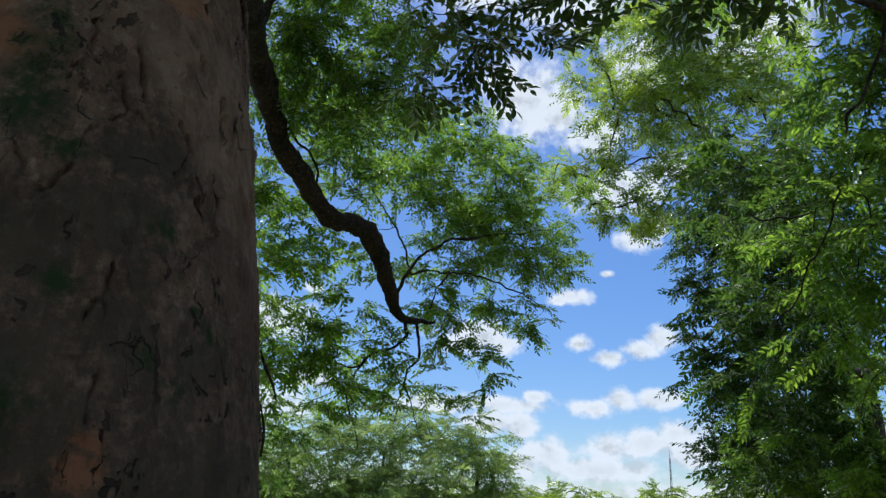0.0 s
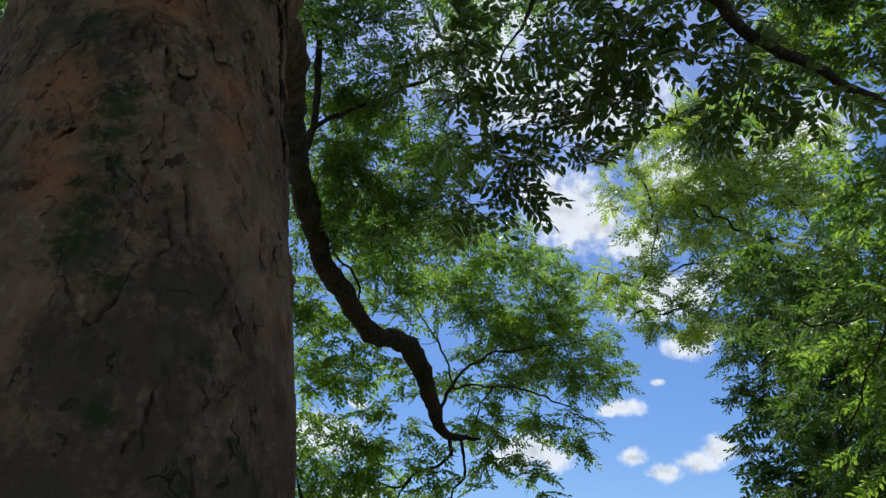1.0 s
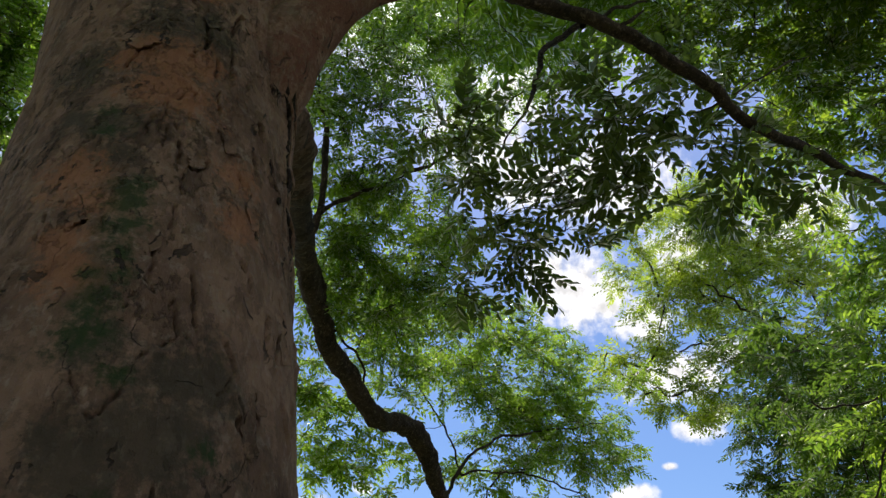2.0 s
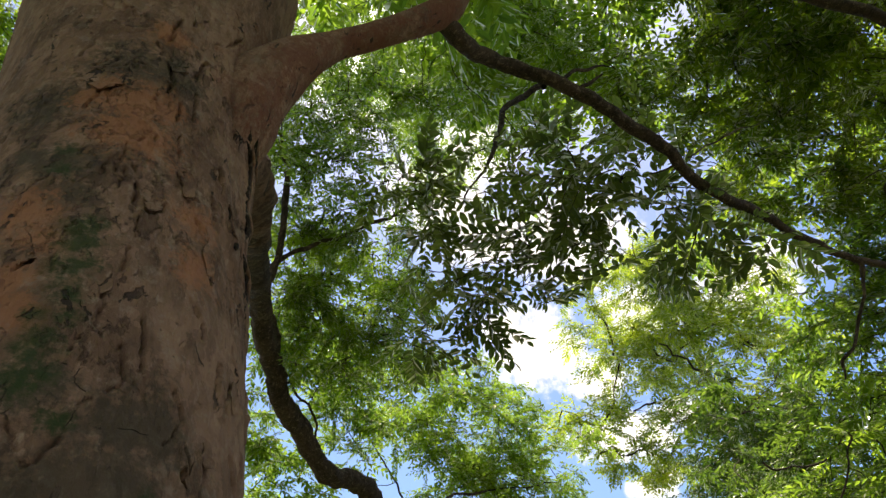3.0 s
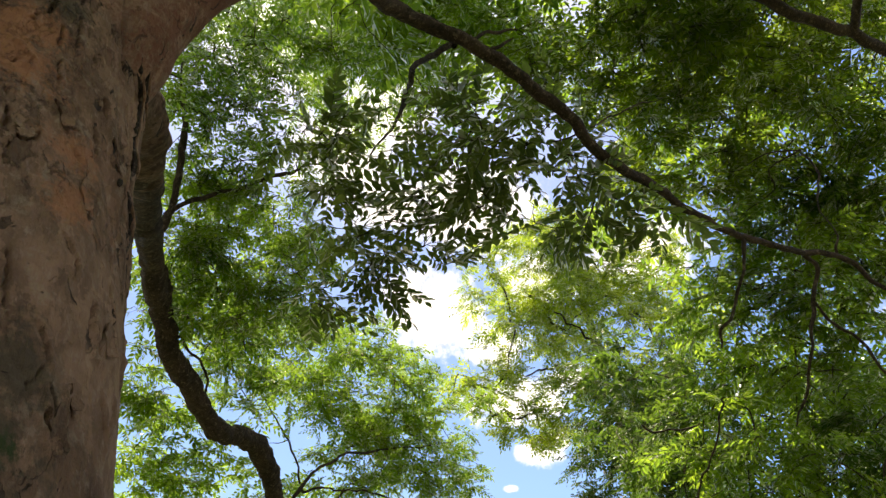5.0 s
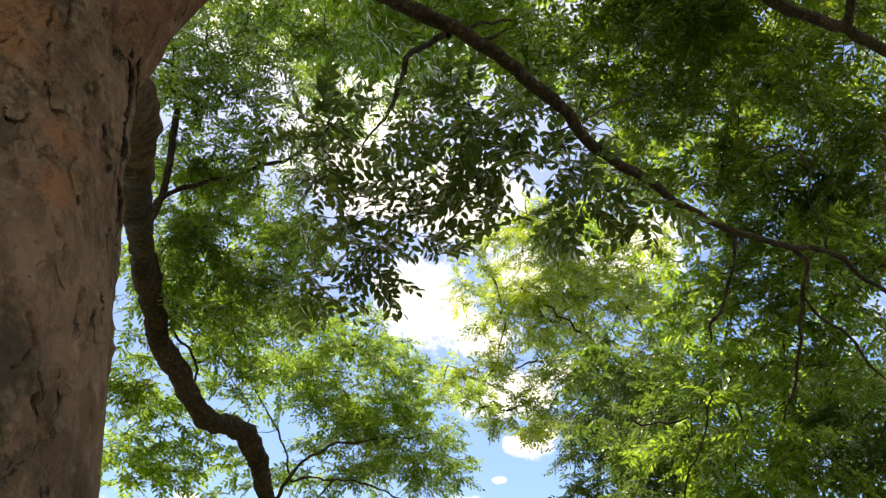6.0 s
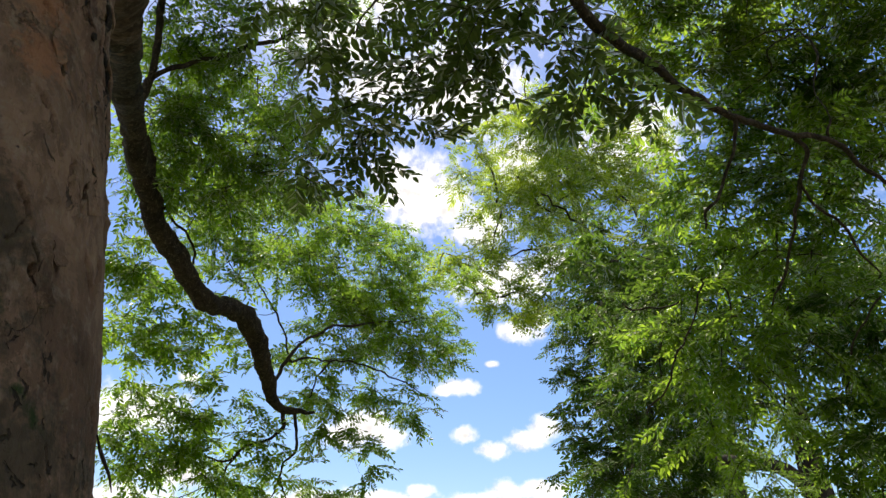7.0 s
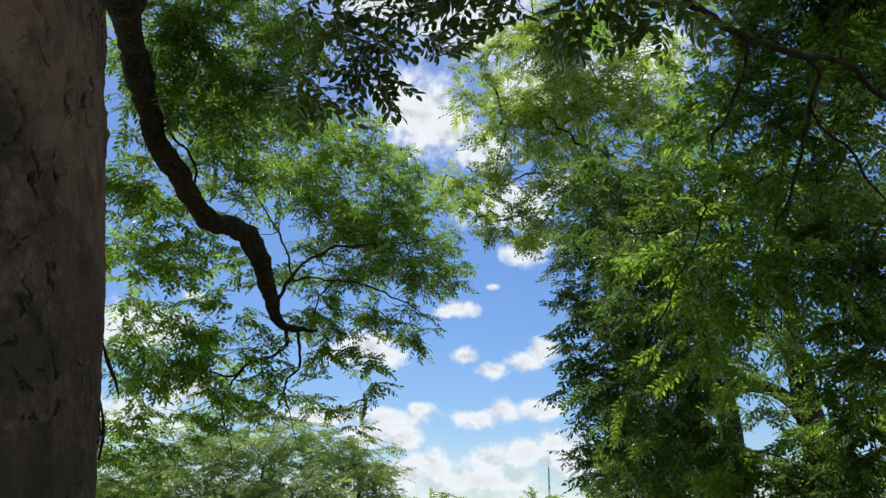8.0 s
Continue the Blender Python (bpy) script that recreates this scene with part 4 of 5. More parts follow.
FILL_SPRAYS = [
    (3.68, 6.38, 5.65, 0.44), (3.94, 5.97, 5.62, 0.55), (4.50, 5.92, 5.52, 0.57), (5.04, 5.86, 5.41, 0.58),
    (3.68, 5.80, 6.07, 0.49), (4.25, 5.64, 6.15, 0.57), (4.85, 5.48, 6.11, 0.58), (4.86, 5.88, 6.00, 0.53),
    (4.46, 6.60, 5.38, 0.53),
]
CURTAIN_SPRAYS = [
    (3.77, 6.27, 4.88, 0.54), (4.45, 6.13, 4.81, 0.68), (5.10, 6.02, 4.57, 0.57), (3.30, 6.25, 3.90, 0.53),
    (3.89, 5.94, 3.82, 0.67), (4.68, 5.92, 3.71, 0.58), (3.68, 6.69, 3.38, 0.53), (3.92, 7.92, 2.29, 0.56),
    (4.85, 6.31, 2.87, 0.45), (5.16, 6.69, 2.21, 0.50), (4.16, 6.42, 3.34, 0.47), (4.55, 6.47, 3.10, 0.30),
    (4.33, 7.97, 1.78, 0.61),
]
CURTAIN_EDGE = [
    (4.47, 5.94, 3.39, 0.34), (4.54, 5.72, 3.08, 0.37), (5.01, 6.50, 2.54, 0.34), (3.73, 7.83, 3.36, 0.40),
    (3.60, 7.71, 3.97, 0.40), (3.67, 7.99, 2.70, 0.40), (3.51, 8.17, 4.74, 0.42), (3.58, 7.18, 4.77, 0.39),
    (3.44, 8.65, 4.09, 0.40), (3.48, 8.85, 3.22, 0.36), (3.51, 8.96, 2.50, 0.36), (3.81, 7.23, 3.71, 0.38),
    (4.25, 5.61, 3.99, 0.39), (4.42, 5.35, 3.65, 0.32), (3.72, 8.25, 2.07, 0.40), (4.70, 7.27, 2.03, 0.39),
    (4.99, 6.82, 2.06, 0.38), (3.64, 9.56, 5.70, 0.33), (4.65, 7.51, 2.35, 0.30), (4.92, 7.32, 2.43, 0.33),
    (4.27, 7.73, 2.34, 0.26), (4.70, 6.38, 3.03, 0.27), (4.12, 7.78, 2.60, 0.28), (3.97, 7.79, 3.02, 0.30),
]
THIN_SPRAYS = [
    (4.84, 8.10, 3.08, 0.36), (5.22, 7.95, 2.57, 0.43), (4.76, 8.27, 2.28, 0.43), (5.45, 7.86, 1.97, 0.57),
    (4.47, 8.33, 2.97, 0.36),
]
FAR_CROWN = [
    (2.77, 15.20, 8.73, 0.48), (3.53, 15.70, 9.69, 0.61), (3.75, 15.94, 11.23, 0.75), (3.08, 15.40, 12.28, 0.48),
    (4.67, 15.97, 12.68, 1.20), (5.86, 15.48, 12.82, 1.20), (5.13, 15.81, 10.82, 1.21), (3.55, 15.28, 8.20, 0.46),
    (2.23, 15.09, 9.12, 0.29), (6.48, 15.09, 11.16, 1.14), (4.80, 15.77, 13.76, 0.77), (2.09, 14.94, 8.55, 0.22),
    (6.89, 14.10, 12.30, 0.85), (3.08, 15.82, 8.47, 0.23), (3.39, 14.55, 12.49, 0.38), (5.95, 15.12, 11.45, 0.85),
    (6.99, 14.63, 9.45, 1.21), (5.25, 15.55, 9.02, 1.08), (4.42, 15.59, 8.26, 0.59),
]
FAR_LOWER = [
    (5.01, 12.71, 6.53, 0.76), (4.67, 13.15, 5.65, 0.52), (5.36, 12.48, 5.17, 0.79), (5.10, 12.76, 4.51, 0.73),
    (4.60, 13.05, 4.03, 0.44), (5.44, 12.19, 3.91, 0.81), (5.01, 12.49, 3.28, 0.76), (4.60, 12.70, 2.82, 0.51),
    (5.50, 12.34, 2.81, 0.81), (4.11, 13.28, 5.82, 0.37), (5.82, 12.60, 7.36, 0.90), (4.97, 12.62, 2.10, 0.81),
    (6.36, 12.78, 6.31, 0.90), (4.40, 13.42, 5.05, 0.28), (6.16, 12.25, 4.64, 0.84), (4.68, 13.32, 6.74, 0.45),
    (4.41, 13.21, 4.57, 0.23), (4.48, 13.00, 3.33, 0.31),
]
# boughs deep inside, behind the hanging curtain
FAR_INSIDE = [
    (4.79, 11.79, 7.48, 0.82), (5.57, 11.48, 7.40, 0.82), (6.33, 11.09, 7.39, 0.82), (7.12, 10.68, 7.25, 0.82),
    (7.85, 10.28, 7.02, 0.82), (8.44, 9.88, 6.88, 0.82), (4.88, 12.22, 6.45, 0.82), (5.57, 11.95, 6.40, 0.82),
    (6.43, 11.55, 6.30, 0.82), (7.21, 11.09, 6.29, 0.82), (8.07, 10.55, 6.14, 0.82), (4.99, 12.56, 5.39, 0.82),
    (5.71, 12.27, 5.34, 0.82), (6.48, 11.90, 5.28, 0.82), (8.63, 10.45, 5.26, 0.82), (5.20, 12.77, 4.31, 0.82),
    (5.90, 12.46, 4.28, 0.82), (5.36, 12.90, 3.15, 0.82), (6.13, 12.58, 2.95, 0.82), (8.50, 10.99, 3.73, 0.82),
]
# its shaded underside, the shade put into the leaf colour
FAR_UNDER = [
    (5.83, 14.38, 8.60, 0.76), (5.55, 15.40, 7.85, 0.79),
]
BUSH_CROWN = [
    (-5.91, 29.35, 3.48, 1.80), (-4.45, 30.54, 4.39, 1.86), (-2.16, 29.80, 4.20, 1.80), (0.00, 28.86, 4.37, 1.35),
    (1.28, 28.88, 3.86, 1.35), (-3.13, 29.81, 2.71, 2.02), (-0.13, 28.98, 2.60, 1.74), (-6.40, 29.30, 2.34, 1.80),
    (1.93, 28.91, 2.69, 1.09), (-5.13, 29.56, 1.81, 2.02), (1.04, 28.79, 4.82, 0.74), (-1.74, 28.94, 1.94, 1.95),
    (-1.13, 29.75, 5.20, 0.81), (-7.32, 29.09, 3.29, 1.35),
]
LEFT_SPRAYS = [
    (-4.95, 4.89, 7.18, 0.40), (-5.15, 5.27, 6.62, 0.40), (-4.80, 4.62, 7.52, 0.40), (-5.28, 4.81, 6.94, 0.54),
    (-4.79, 4.79, 6.60, 0.32), (-4.72, 4.43, 7.13, 0.32), (-4.95, 5.24, 6.15, 0.32), (-4.65, 4.38, 7.81, 0.47),
    (-5.17, 4.32, 8.03, 0.63), (-5.71, 4.50, 7.59, 0.78), (-5.87, 5.24, 6.77, 0.71),
]


TRUNK = [(-0.72, 1.44, -0.15, 0.86), (-0.73, 1.45, 0.15, 0.70), (-0.75, 1.46, 0.5, 0.57), (-0.77, 1.48, 1.0, 0.495), (-0.80, 1.50, 1.5, 0.45),
         (-0.85, 1.545, 2.0, 0.425), (-0.92, 1.60, 2.45, 0.405), (-1.02, 1.68, 2.85, 0.41), (-1.10, 1.75, 3.2, 0.42), (-1.22, 1.84, 3.7, 0.45),
         (-1.31, 1.93, 4.3, 0.50), (-1.38, 2.05, 4.9, 0.54), (-1.5, 2.2, 5.8, 0.40), (-1.65, 2.4, 7.2, 0.26), (-1.8, 2.6, 9.2, 0.12)]

# cracks and clefts in the bark: lines of (angle round the bole, height)
FLUTE_CLEFTS = [
    [(-0.039, 3.460), (-0.019, 3.300), (0.010, 3.130)], [(0.097, 3.520), (0.157, 3.330)], [(-0.325, 3.350), (-0.275, 3.290)], [(-0.314, 2.930), (-0.248, 2.860), (-0.178, 2.810)], [(-0.459, 3.060), (-0.426, 3.000)], [(0.019, 3.110), (0.000, 3.000), (0.034, 2.880)],
    [(-0.334, 2.920), (-0.242, 2.840), (-0.044, 2.790), (0.073, 2.700)], [(-0.155, 3.070), (-0.057, 2.970), (0.113, 2.920)],
    [(-0.144, 3.490), (-0.133, 3.350), (-0.095, 3.200)], [(0.011, 3.340), (0.024, 3.200), (0.015, 3.070)], [(-0.322, 3.400), (-0.267, 3.320)],
    [(-0.022, 3.700), (0.185, 3.990)], [(-0.258, 2.870), (-0.137, 2.830)],
]
BARK_PITS = [
    [(-1.426, 3.070), (-1.377, 3.160), (-1.252, 3.210)], [(-1.442, 3.300), (-1.372, 3.340)], [(-1.196, 3.350), (-1.120, 3.360)],
    [(-0.930, 3.260), (-0.928, 3.410)], [(-0.731, 3.430), (-0.688, 3.550)], [(-0.979, 3.550), (-0.927, 3.700)], [(-0.833, 3.710), (-0.801, 3.850)],
    [(-0.625, 3.700), (-0.530, 3.740), (-0.409, 3.860)], [(-0.765, 2.910), (-0.717, 2.840), (-0.609, 2.850)], [(-1.036, 2.800), (-1.010, 2.710)],
    [(-0.957, 2.700), (-0.903, 2.700), (-0.846, 2.760)], [(-0.534, 2.750), (-0.481, 2.690), (-0.452, 2.580)], [(-1.533, 2.420), (-1.471, 2.450)],
    [(-2.270, 3.300), (-2.118, 3.380)], [(-1.024, 3.190), (-1.005, 3.220)], [(-0.881, 3.390), (-0.829, 3.420)],
]
BARK_SEAMS = [
    [(-0.719, 3.190), (-0.722, 3.340)], [(-0.839, 3.150), (-0.832, 3.240)], [(-1.107, 2.450), (-1.069, 2.370), (-1.090, 2.320), (-1.053, 2.290)],
    [(-0.832, 2.240), (-0.860, 2.360)], [(-1.101, 2.110), (-1.042, 2.140), (-0.886, 2.200)], [(-1.153, 2.230), (-1.134, 2.270)],
    [(-1.930, 2.920), (-1.906, 3.000)], [(-1.583, 2.710), (-1.510, 2.750)], [(-1.497, 2.770), (-1.410, 2.750)],
    [(-1.305, 2.060), (-1.209, 1.990), (-1.155, 2.000), (-1.102, 2.050)], [(-1.176, 2.880), (-1.236, 2.790)], [(-1.562, 3.340), (-1.489, 3.430)],
    [(-1.010, 2.480), (-1.007, 2.550)], [(-0.981, 2.600), (-0.976, 2.680)], [(-0.549, 2.110), (-0.488, 2.040)], [(-0.422, 2.130), (-0.408, 2.090)],
    [(-0.350, 2.290), (-0.344, 2.350)], [(-0.261, 2.260), (-0.207, 2.320)], [(-1.134, 2.950), (-1.161, 2.820)], [(-1.081, 3.520), (-0.991, 3.580)],
]
LOW_SEAMS = [
    [(-0.929, 1.687), (-0.921, 1.652), (-0.918, 1.614)], [(-0.915, 1.880), (-0.912, 1.840), (-0.909, 1.791)],
    [(-0.919, 1.614), (-0.884, 1.607), (-0.862, 1.575)], [(-0.348, 1.762), (-0.324, 1.722)], [(-0.981, 1.574), (-0.995, 1.538)],
    [(-0.507, 2.032), (-0.483, 2.010)],
]

rng = np.random.default_rng(5)
SPLITS = []
# many short splits, mostly upright
for _ in range(60):
    a, z, n = rng.uniform(-2.3, 0.2), rng.uniform(1.45, 4.2), rng.uniform(0.02, 0.09)
    tilt = rng.normal() * 0.5
    SPLITS.append([(a, z), (a + tilt * n * 0.6 + rng.normal() * 0.02, z + n * 0.5), (a + tilt * n * 1.6, z + n)])
SLITS = [[(-0.549, 2.110), (-0.514, 2.080)], [(-0.554, 2.060), (-0.520, 2.030), (-0.485, 2.000)], [(-0.443, 2.120), (-0.429, 2.080)], [(-0.307, 2.310), (-0.271, 2.280), (-0.259, 2.250)]]
# each set with its depth, half width and how ragged it is
CRACK_SETS = [(FLUTE_CLEFTS, 0.050, 0.0080, 0.3), (BARK_PITS, 0.034, 0.0060, 1.0), (SLITS, 0.036, 0.0060, 0.6), (BARK_SEAMS, 0.018, 0.0036, 0.8),
              (LOW_SEAMS, 0.014, 0.0032, 0.9), (SPLITS, 0.018, 0.0030, 1.0)]


def trunk_mesh():
    """The bole as a swept skin with hollows, lifted scales, cracks and clefts; finest on the side towards the path."""
    rows = spline(TRUNK, 30)
    level = np.concatenate([np.linspace(-0.15, 1.4, 24)[:-1], np.linspace(1.4, 4.5, 440)[:-1], np.linspace(4.5, 9.2, 30)])
    level = np.clip(level, rows[0, 2], rows[-1, 2])
    cx, cy, cr = (np.interp(level, rows[:, 2], rows[:, j]) for j in (0, 1, 3))
    angle = np.concatenate([np.linspace(-2.6, -0.95, 130)[:-1], np.linspace(-0.95, 0.36, 240)[:-1], np.linspace(0.36, 0.62, 16)[:-1], np.linspace(0.62, 2 * math.pi - 2.6, 61)[:-1]])
    A, Z = np.meshgrid(angle, level)
    R = np.repeat(cr[:, None], len(angle), 1)
    X0, Y0 = np.repeat(cx[:, None], len(angle), 1), np.repeat(cy[:, None], len(angle), 1)
    D = np.zeros_like(A)
    flare = np.clip(1 - Z / 0.9, 0, 1)
    D += flare * 0.10 * np.sin(5 * A + 1.0)
    # vertical flutes below the great limb
    flute = np.exp(-((A - 0.05) / 0.4) ** 2) * np.clip((Z - 2.3) / 0.5, 0, 1) * np.clip((4.0 - Z) / 0.5, 0, 1)
    for i in range(A.shape[0]):
        z = level[i]
        fine = 1.3 < z < 4.7
        for k in range(A.shape[1]):
            a = angle[k]
            q = Vector((cx[i] + math.cos(a) * cr[i], cy[i] + math.sin(a) * cr[i], z))
            d = 0.022 * noise.noise(Vector((q.x * 1.6, q.y * 1.6, q.z * 0.8))) + 0.012 * noise.noise(Vector((q.x * 5, q.y * 5, q.z * 2.2)))
            if fine and -2.6 < a < 0.62:
                sheet = noise.noise(Vector((q.x * 9, q.y * 9, q.z * 4.5))) + 0.5 * noise.noise(Vector((q.x * 23, q.y * 23, q.z * 12)))
                # scales of bark end in small ragged steps
                d += 0.007 * (math.floor(sheet * 2.6) / 2.6 if sheet > 0.1 else 0.04)
                d += 0.0022 * noise.noise(q * 34) + 0.0014 * noise.noise(q * 80)
                g = flute[i, k]
                if g > 0.02:
                    d += g * 0.022 * (abs(noise.noise(Vector((q.x * 15, q.y * 15, q.z * 1.6)))) - 0.2) * 2
            D[i, k] += d
    A_ALL, Z_ALL, R_ALL = A, Z, R
    lines = [(line, *how) for cracks, *how in CRACK_SETS for line in cracks]
    for num, (line, deep, wide, even) in enumerate(lines):
        zs = [z for _, z in line]
        band = (level > min(zs) - 0.06) & (level < max(zs) + 0.06)
        A, Z, R = A_ALL[band], Z_ALL[band], R_ALL[band]
        best, lip = np.full_like(A, 9.0), np.zeros_like(A)
        for (a0, z0), (a1, z1) in zip(line[:-1], line[1:]):
            px, pz = (A - a0) * R, Z - z0
            ex, ez = (a1 - a0) * R, z1 - z0
            s = np.clip((px * ex + pz * ez) / (ex * ex + ez * ez + 1e-9), 0, 1)
            wob = 0.004 * np.sin(Z * 23 + num) + 0.003 * np.sin(Z * 61 + A * 31 + 2 * num) + 0.0018 * np.sin(Z * 167 + 5 * num)
            dist = np.hypot(px - s * ex + wob, pz - s * ez)
            side = np.sign(px * ez - pz * ex)
            lip = np.where(dist < best, side, lip)
            best = np.minimum(best, dist)
        ragged = 1 - even * 0.4 + even * 0.4 * np.sin(Z * 49 + A * 57 + 3 * num) * np.sin(Z * 133 + num)
        D[band] -= deep * ragged * np.exp(-(best / (wide * (0.45 + 0.75 * ragged))) ** 4)
        D[band] += 0.006 * np.exp(-((best - 0.012) / 0.010) ** 2) * (lip > 0)
    A, Z, R = A_ALL, Z_ALL, R_ALL
    V = np.stack([X0 + np.cos(A) * (R + D), Y0 + np.sin(A) * (R + D), Z], -1)
    n, sides = A.shape
    i, k = np.meshgrid(np.arange(n - 1), np.arange(sides), indexing="ij")
    a, b = i * sides + k, i * sides + (k + 1) % sides
    return quad_mesh("trunk", V.reshape(-1, 3), np.stack([a, b, b + sides, a + sides], -1).reshape(-1, 4), smooth=True)


def bark_plate(angle, level, width, height, lift, seed):
    """A loose scale of bark, thin, ragged, standing off the bole along one edge."""
    rng = np.random.default_rng(seed)
    rows = spline(TRUNK, 10)
    bm = bmesh.new()
    m, n = 7, 8
    grid = {}
    edge = rng.uniform(0.4, 1.15, (2, n))
    for face in (0, 1):
        for j in range(n):
            v = j / (n - 1) - 0.5
            z = level + v * height
            x, y, r = (np.interp(z, rows[:, 2], rows[:, c]) for c in (0, 1, 3))
            half = width * 0.5 * math.sqrt(max(0.05, 1 - (2 * v) ** 2 * 0.85))
            for i in range(m):
                u = i / (m - 1) * 2 - 1
                a = angle + u * half * edge[0 if u < 0 else 1, j] / r
                off = 0.003 + lift * max(0.0, u * 0.6 - v * 1.1) ** 1.6 + (0.0 if face else -0.0035)
                grid[face, i, j] = bm.verts.new((x + math.cos(a) * (r + off), y + math.sin(a) * (r + off), z))
    for j in range(n - 1):
        for i in range(m - 1):
            for face in (0, 1):
                quad = [grid[face, i, j], grid[face, i + 1, j], grid[face, i + 1, j + 1], grid[face, i, j + 1]]
                bm.faces.new(quad if face == 0 else quad[::-1])
    for j in range(n - 1):
        for i in (0, m - 1):
            bm.faces.new((grid[0, i, j], grid[0, i, j + 1], grid[1, i, j + 1], grid[1, i, j]))
    for i in range(m - 1):
        for j in (0, n - 1):
            bm.faces.new((grid[0, i, j], grid[0, i + 1, j], grid[1, i + 1, j], grid[1, i, j]))
    bmesh.ops.recalc_face_normals(bm, faces=bm.faces[:])
    return bm


tree = thing("tree", "old zelkova tree with flaking brown bark and moss on its trunk", "tree")
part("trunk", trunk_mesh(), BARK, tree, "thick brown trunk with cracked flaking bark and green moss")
for num, (a, z, w, h, lift) in enumerate((
        (-0.70, 2.88, 0.05, 0.11, 0.012), (-0.50, 2.66, 0.04, 0.14, 0.008), (-0.90, 3.45, 0.06, 0.14, 0.010), (-1.35, 3.2, 0.10, 0.08, 0.012),
        (-0.9, 2.73, 0.06, 0.05, 0.010), (-1.1, 2.45, 0.05, 0.12, 0.008), (-1.5, 2.46, 0.05, 0.05, 0.010), (-0.80, 3.8, 0.05, 0.12, 0.012))):
    part("bark_plate", bark_plate(a, z, w, h, lift, 300 + num), BARK, tree)
for rows in (PEEL_A, PEEL_B):
    limb("bark_peel", rows, LIMB_BARK, tree, "thin strip of bark peeling away", sides=7, steps=5, rough=0.25, grain=30)
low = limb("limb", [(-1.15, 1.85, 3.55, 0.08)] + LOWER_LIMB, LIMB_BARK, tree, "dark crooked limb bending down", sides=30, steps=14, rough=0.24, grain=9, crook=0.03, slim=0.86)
up = limb("limb", [(-1.25, 1.85, 3.05, 0.2)] + UPPER_LIMB, BARK, tree, "stout reddish limb arching out of the trunk", sides=28, rough=0.08, grain=4)
COLLAR = [(-1.15, 1.85, 3.55, 0.09), (-0.93, 1.98, 3.68, 0.095), (-0.945, 2.20, 3.80, 0.100), (-1.00, 2.57, 3.97, 0.110), (-1.10, 2.94, 4.12, 0.108), (-1.19, 3.26, 4.25, 0.100),
          (-1.26, 3.52, 4.35, 0.060)]
limb("limb_collar", COLLAR, COLLAR_BARK, tree, "brown bark of the trunk drawn out over the root of the limb", sides=30, steps=12, rough=0.22, grain=9)
# black strands run down the collar, coloured as the shade of clefts
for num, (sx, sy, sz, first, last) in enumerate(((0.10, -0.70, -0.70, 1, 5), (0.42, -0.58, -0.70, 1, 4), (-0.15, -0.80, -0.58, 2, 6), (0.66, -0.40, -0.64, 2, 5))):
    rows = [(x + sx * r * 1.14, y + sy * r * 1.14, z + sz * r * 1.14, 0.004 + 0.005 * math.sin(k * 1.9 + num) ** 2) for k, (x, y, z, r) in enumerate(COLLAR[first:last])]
    limb("shade_strand", rows, CLEFT_SHADE, tree, "narrow black strand standing in for the shade of a cleft", sides=8, steps=8, rough=0.6, grain=30, crook=0.012)
own = [LOWER_LIMB, UPPER_LIMB]
# black strands as painted cleft shade, paler edges beside them, on the fluted side under the fork
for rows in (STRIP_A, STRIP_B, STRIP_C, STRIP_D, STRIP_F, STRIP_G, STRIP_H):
    limb("shade_strand", rows, CLEFT_SHADE, tree, "narrow black strand standing in for the shade of a cleft", sides=8, steps=6, rough=0.5, grain=40, slim=0.8)
for num, (a, z, w, h, lift) in enumerate(((-0.488, 2.040, 0.045, 0.100, 0.020), (-0.198, 2.300, 0.040, 0.085, 0.016), (-0.421, 2.120, 0.030, 0.060, 0.012))):
    part("bark_flake", bark_plate(a, z, w, h, lift, 330 + num), BARK, tree, "pale freshly peeled flake of bark")
for rows in (EDGE_A, EDGE_B, EDGE_C, EDGE_D):
    limb("bark_edge", rows, BARK, tree, "lifted edge of brown bark", sides=8, steps=6, rough=0.5, grain=30, slim=0.5)
LOW_BRANCHES = (LIMB_TWIG_LOW, LIMB_FORK_LEFT, LIMB_FORK_HANG, LIMB_FORK_LEAN, LIMB_FORK_MID, LIMB_FORK_TAIL,
                LIMB_FORK_RIGHT, LIMB_FORK_OUT, LIMB_FORK_DROP, LIMB_FORK_RISE)
UP_BRANCHES = (DROOP_STUB, DROOP_SPUR, DROOP_TWIG_A, DROOP_TWIG_B, DROOP_TWIG_C, DROOP_TWIG_D, DROOP_TWIG_E, DROOP_TWIG_F, LIMB_HANG_A, LIMB_HANG_B, LIMB_HANG_C)
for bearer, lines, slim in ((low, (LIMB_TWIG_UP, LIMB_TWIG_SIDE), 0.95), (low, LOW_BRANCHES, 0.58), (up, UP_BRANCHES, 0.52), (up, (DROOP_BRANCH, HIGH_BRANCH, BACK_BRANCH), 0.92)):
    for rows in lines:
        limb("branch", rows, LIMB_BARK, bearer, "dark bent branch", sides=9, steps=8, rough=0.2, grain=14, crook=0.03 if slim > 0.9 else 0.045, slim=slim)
        own.append(rows)
crown(tree, own, HANGING_SPRAYS, 1, 0.086, 1.3, LEAF_HANG_SHADE, LIMB_BARK, thick=0.006, droop=0.3, single=300, run=4, shape=LEAF_V)
crown(tree, own, INNER_SPRAYS, 2, 0.060, 2.2, LEAF, LIMB_BARK, thick=0.007, run=4, tufts=10)
crown(tree, own, OUTER_SPRAYS, 3, 0.074, 2.8, LEAF, LIMB_BARK, thick=0.008, twigs=False, run=5, tufts=11)
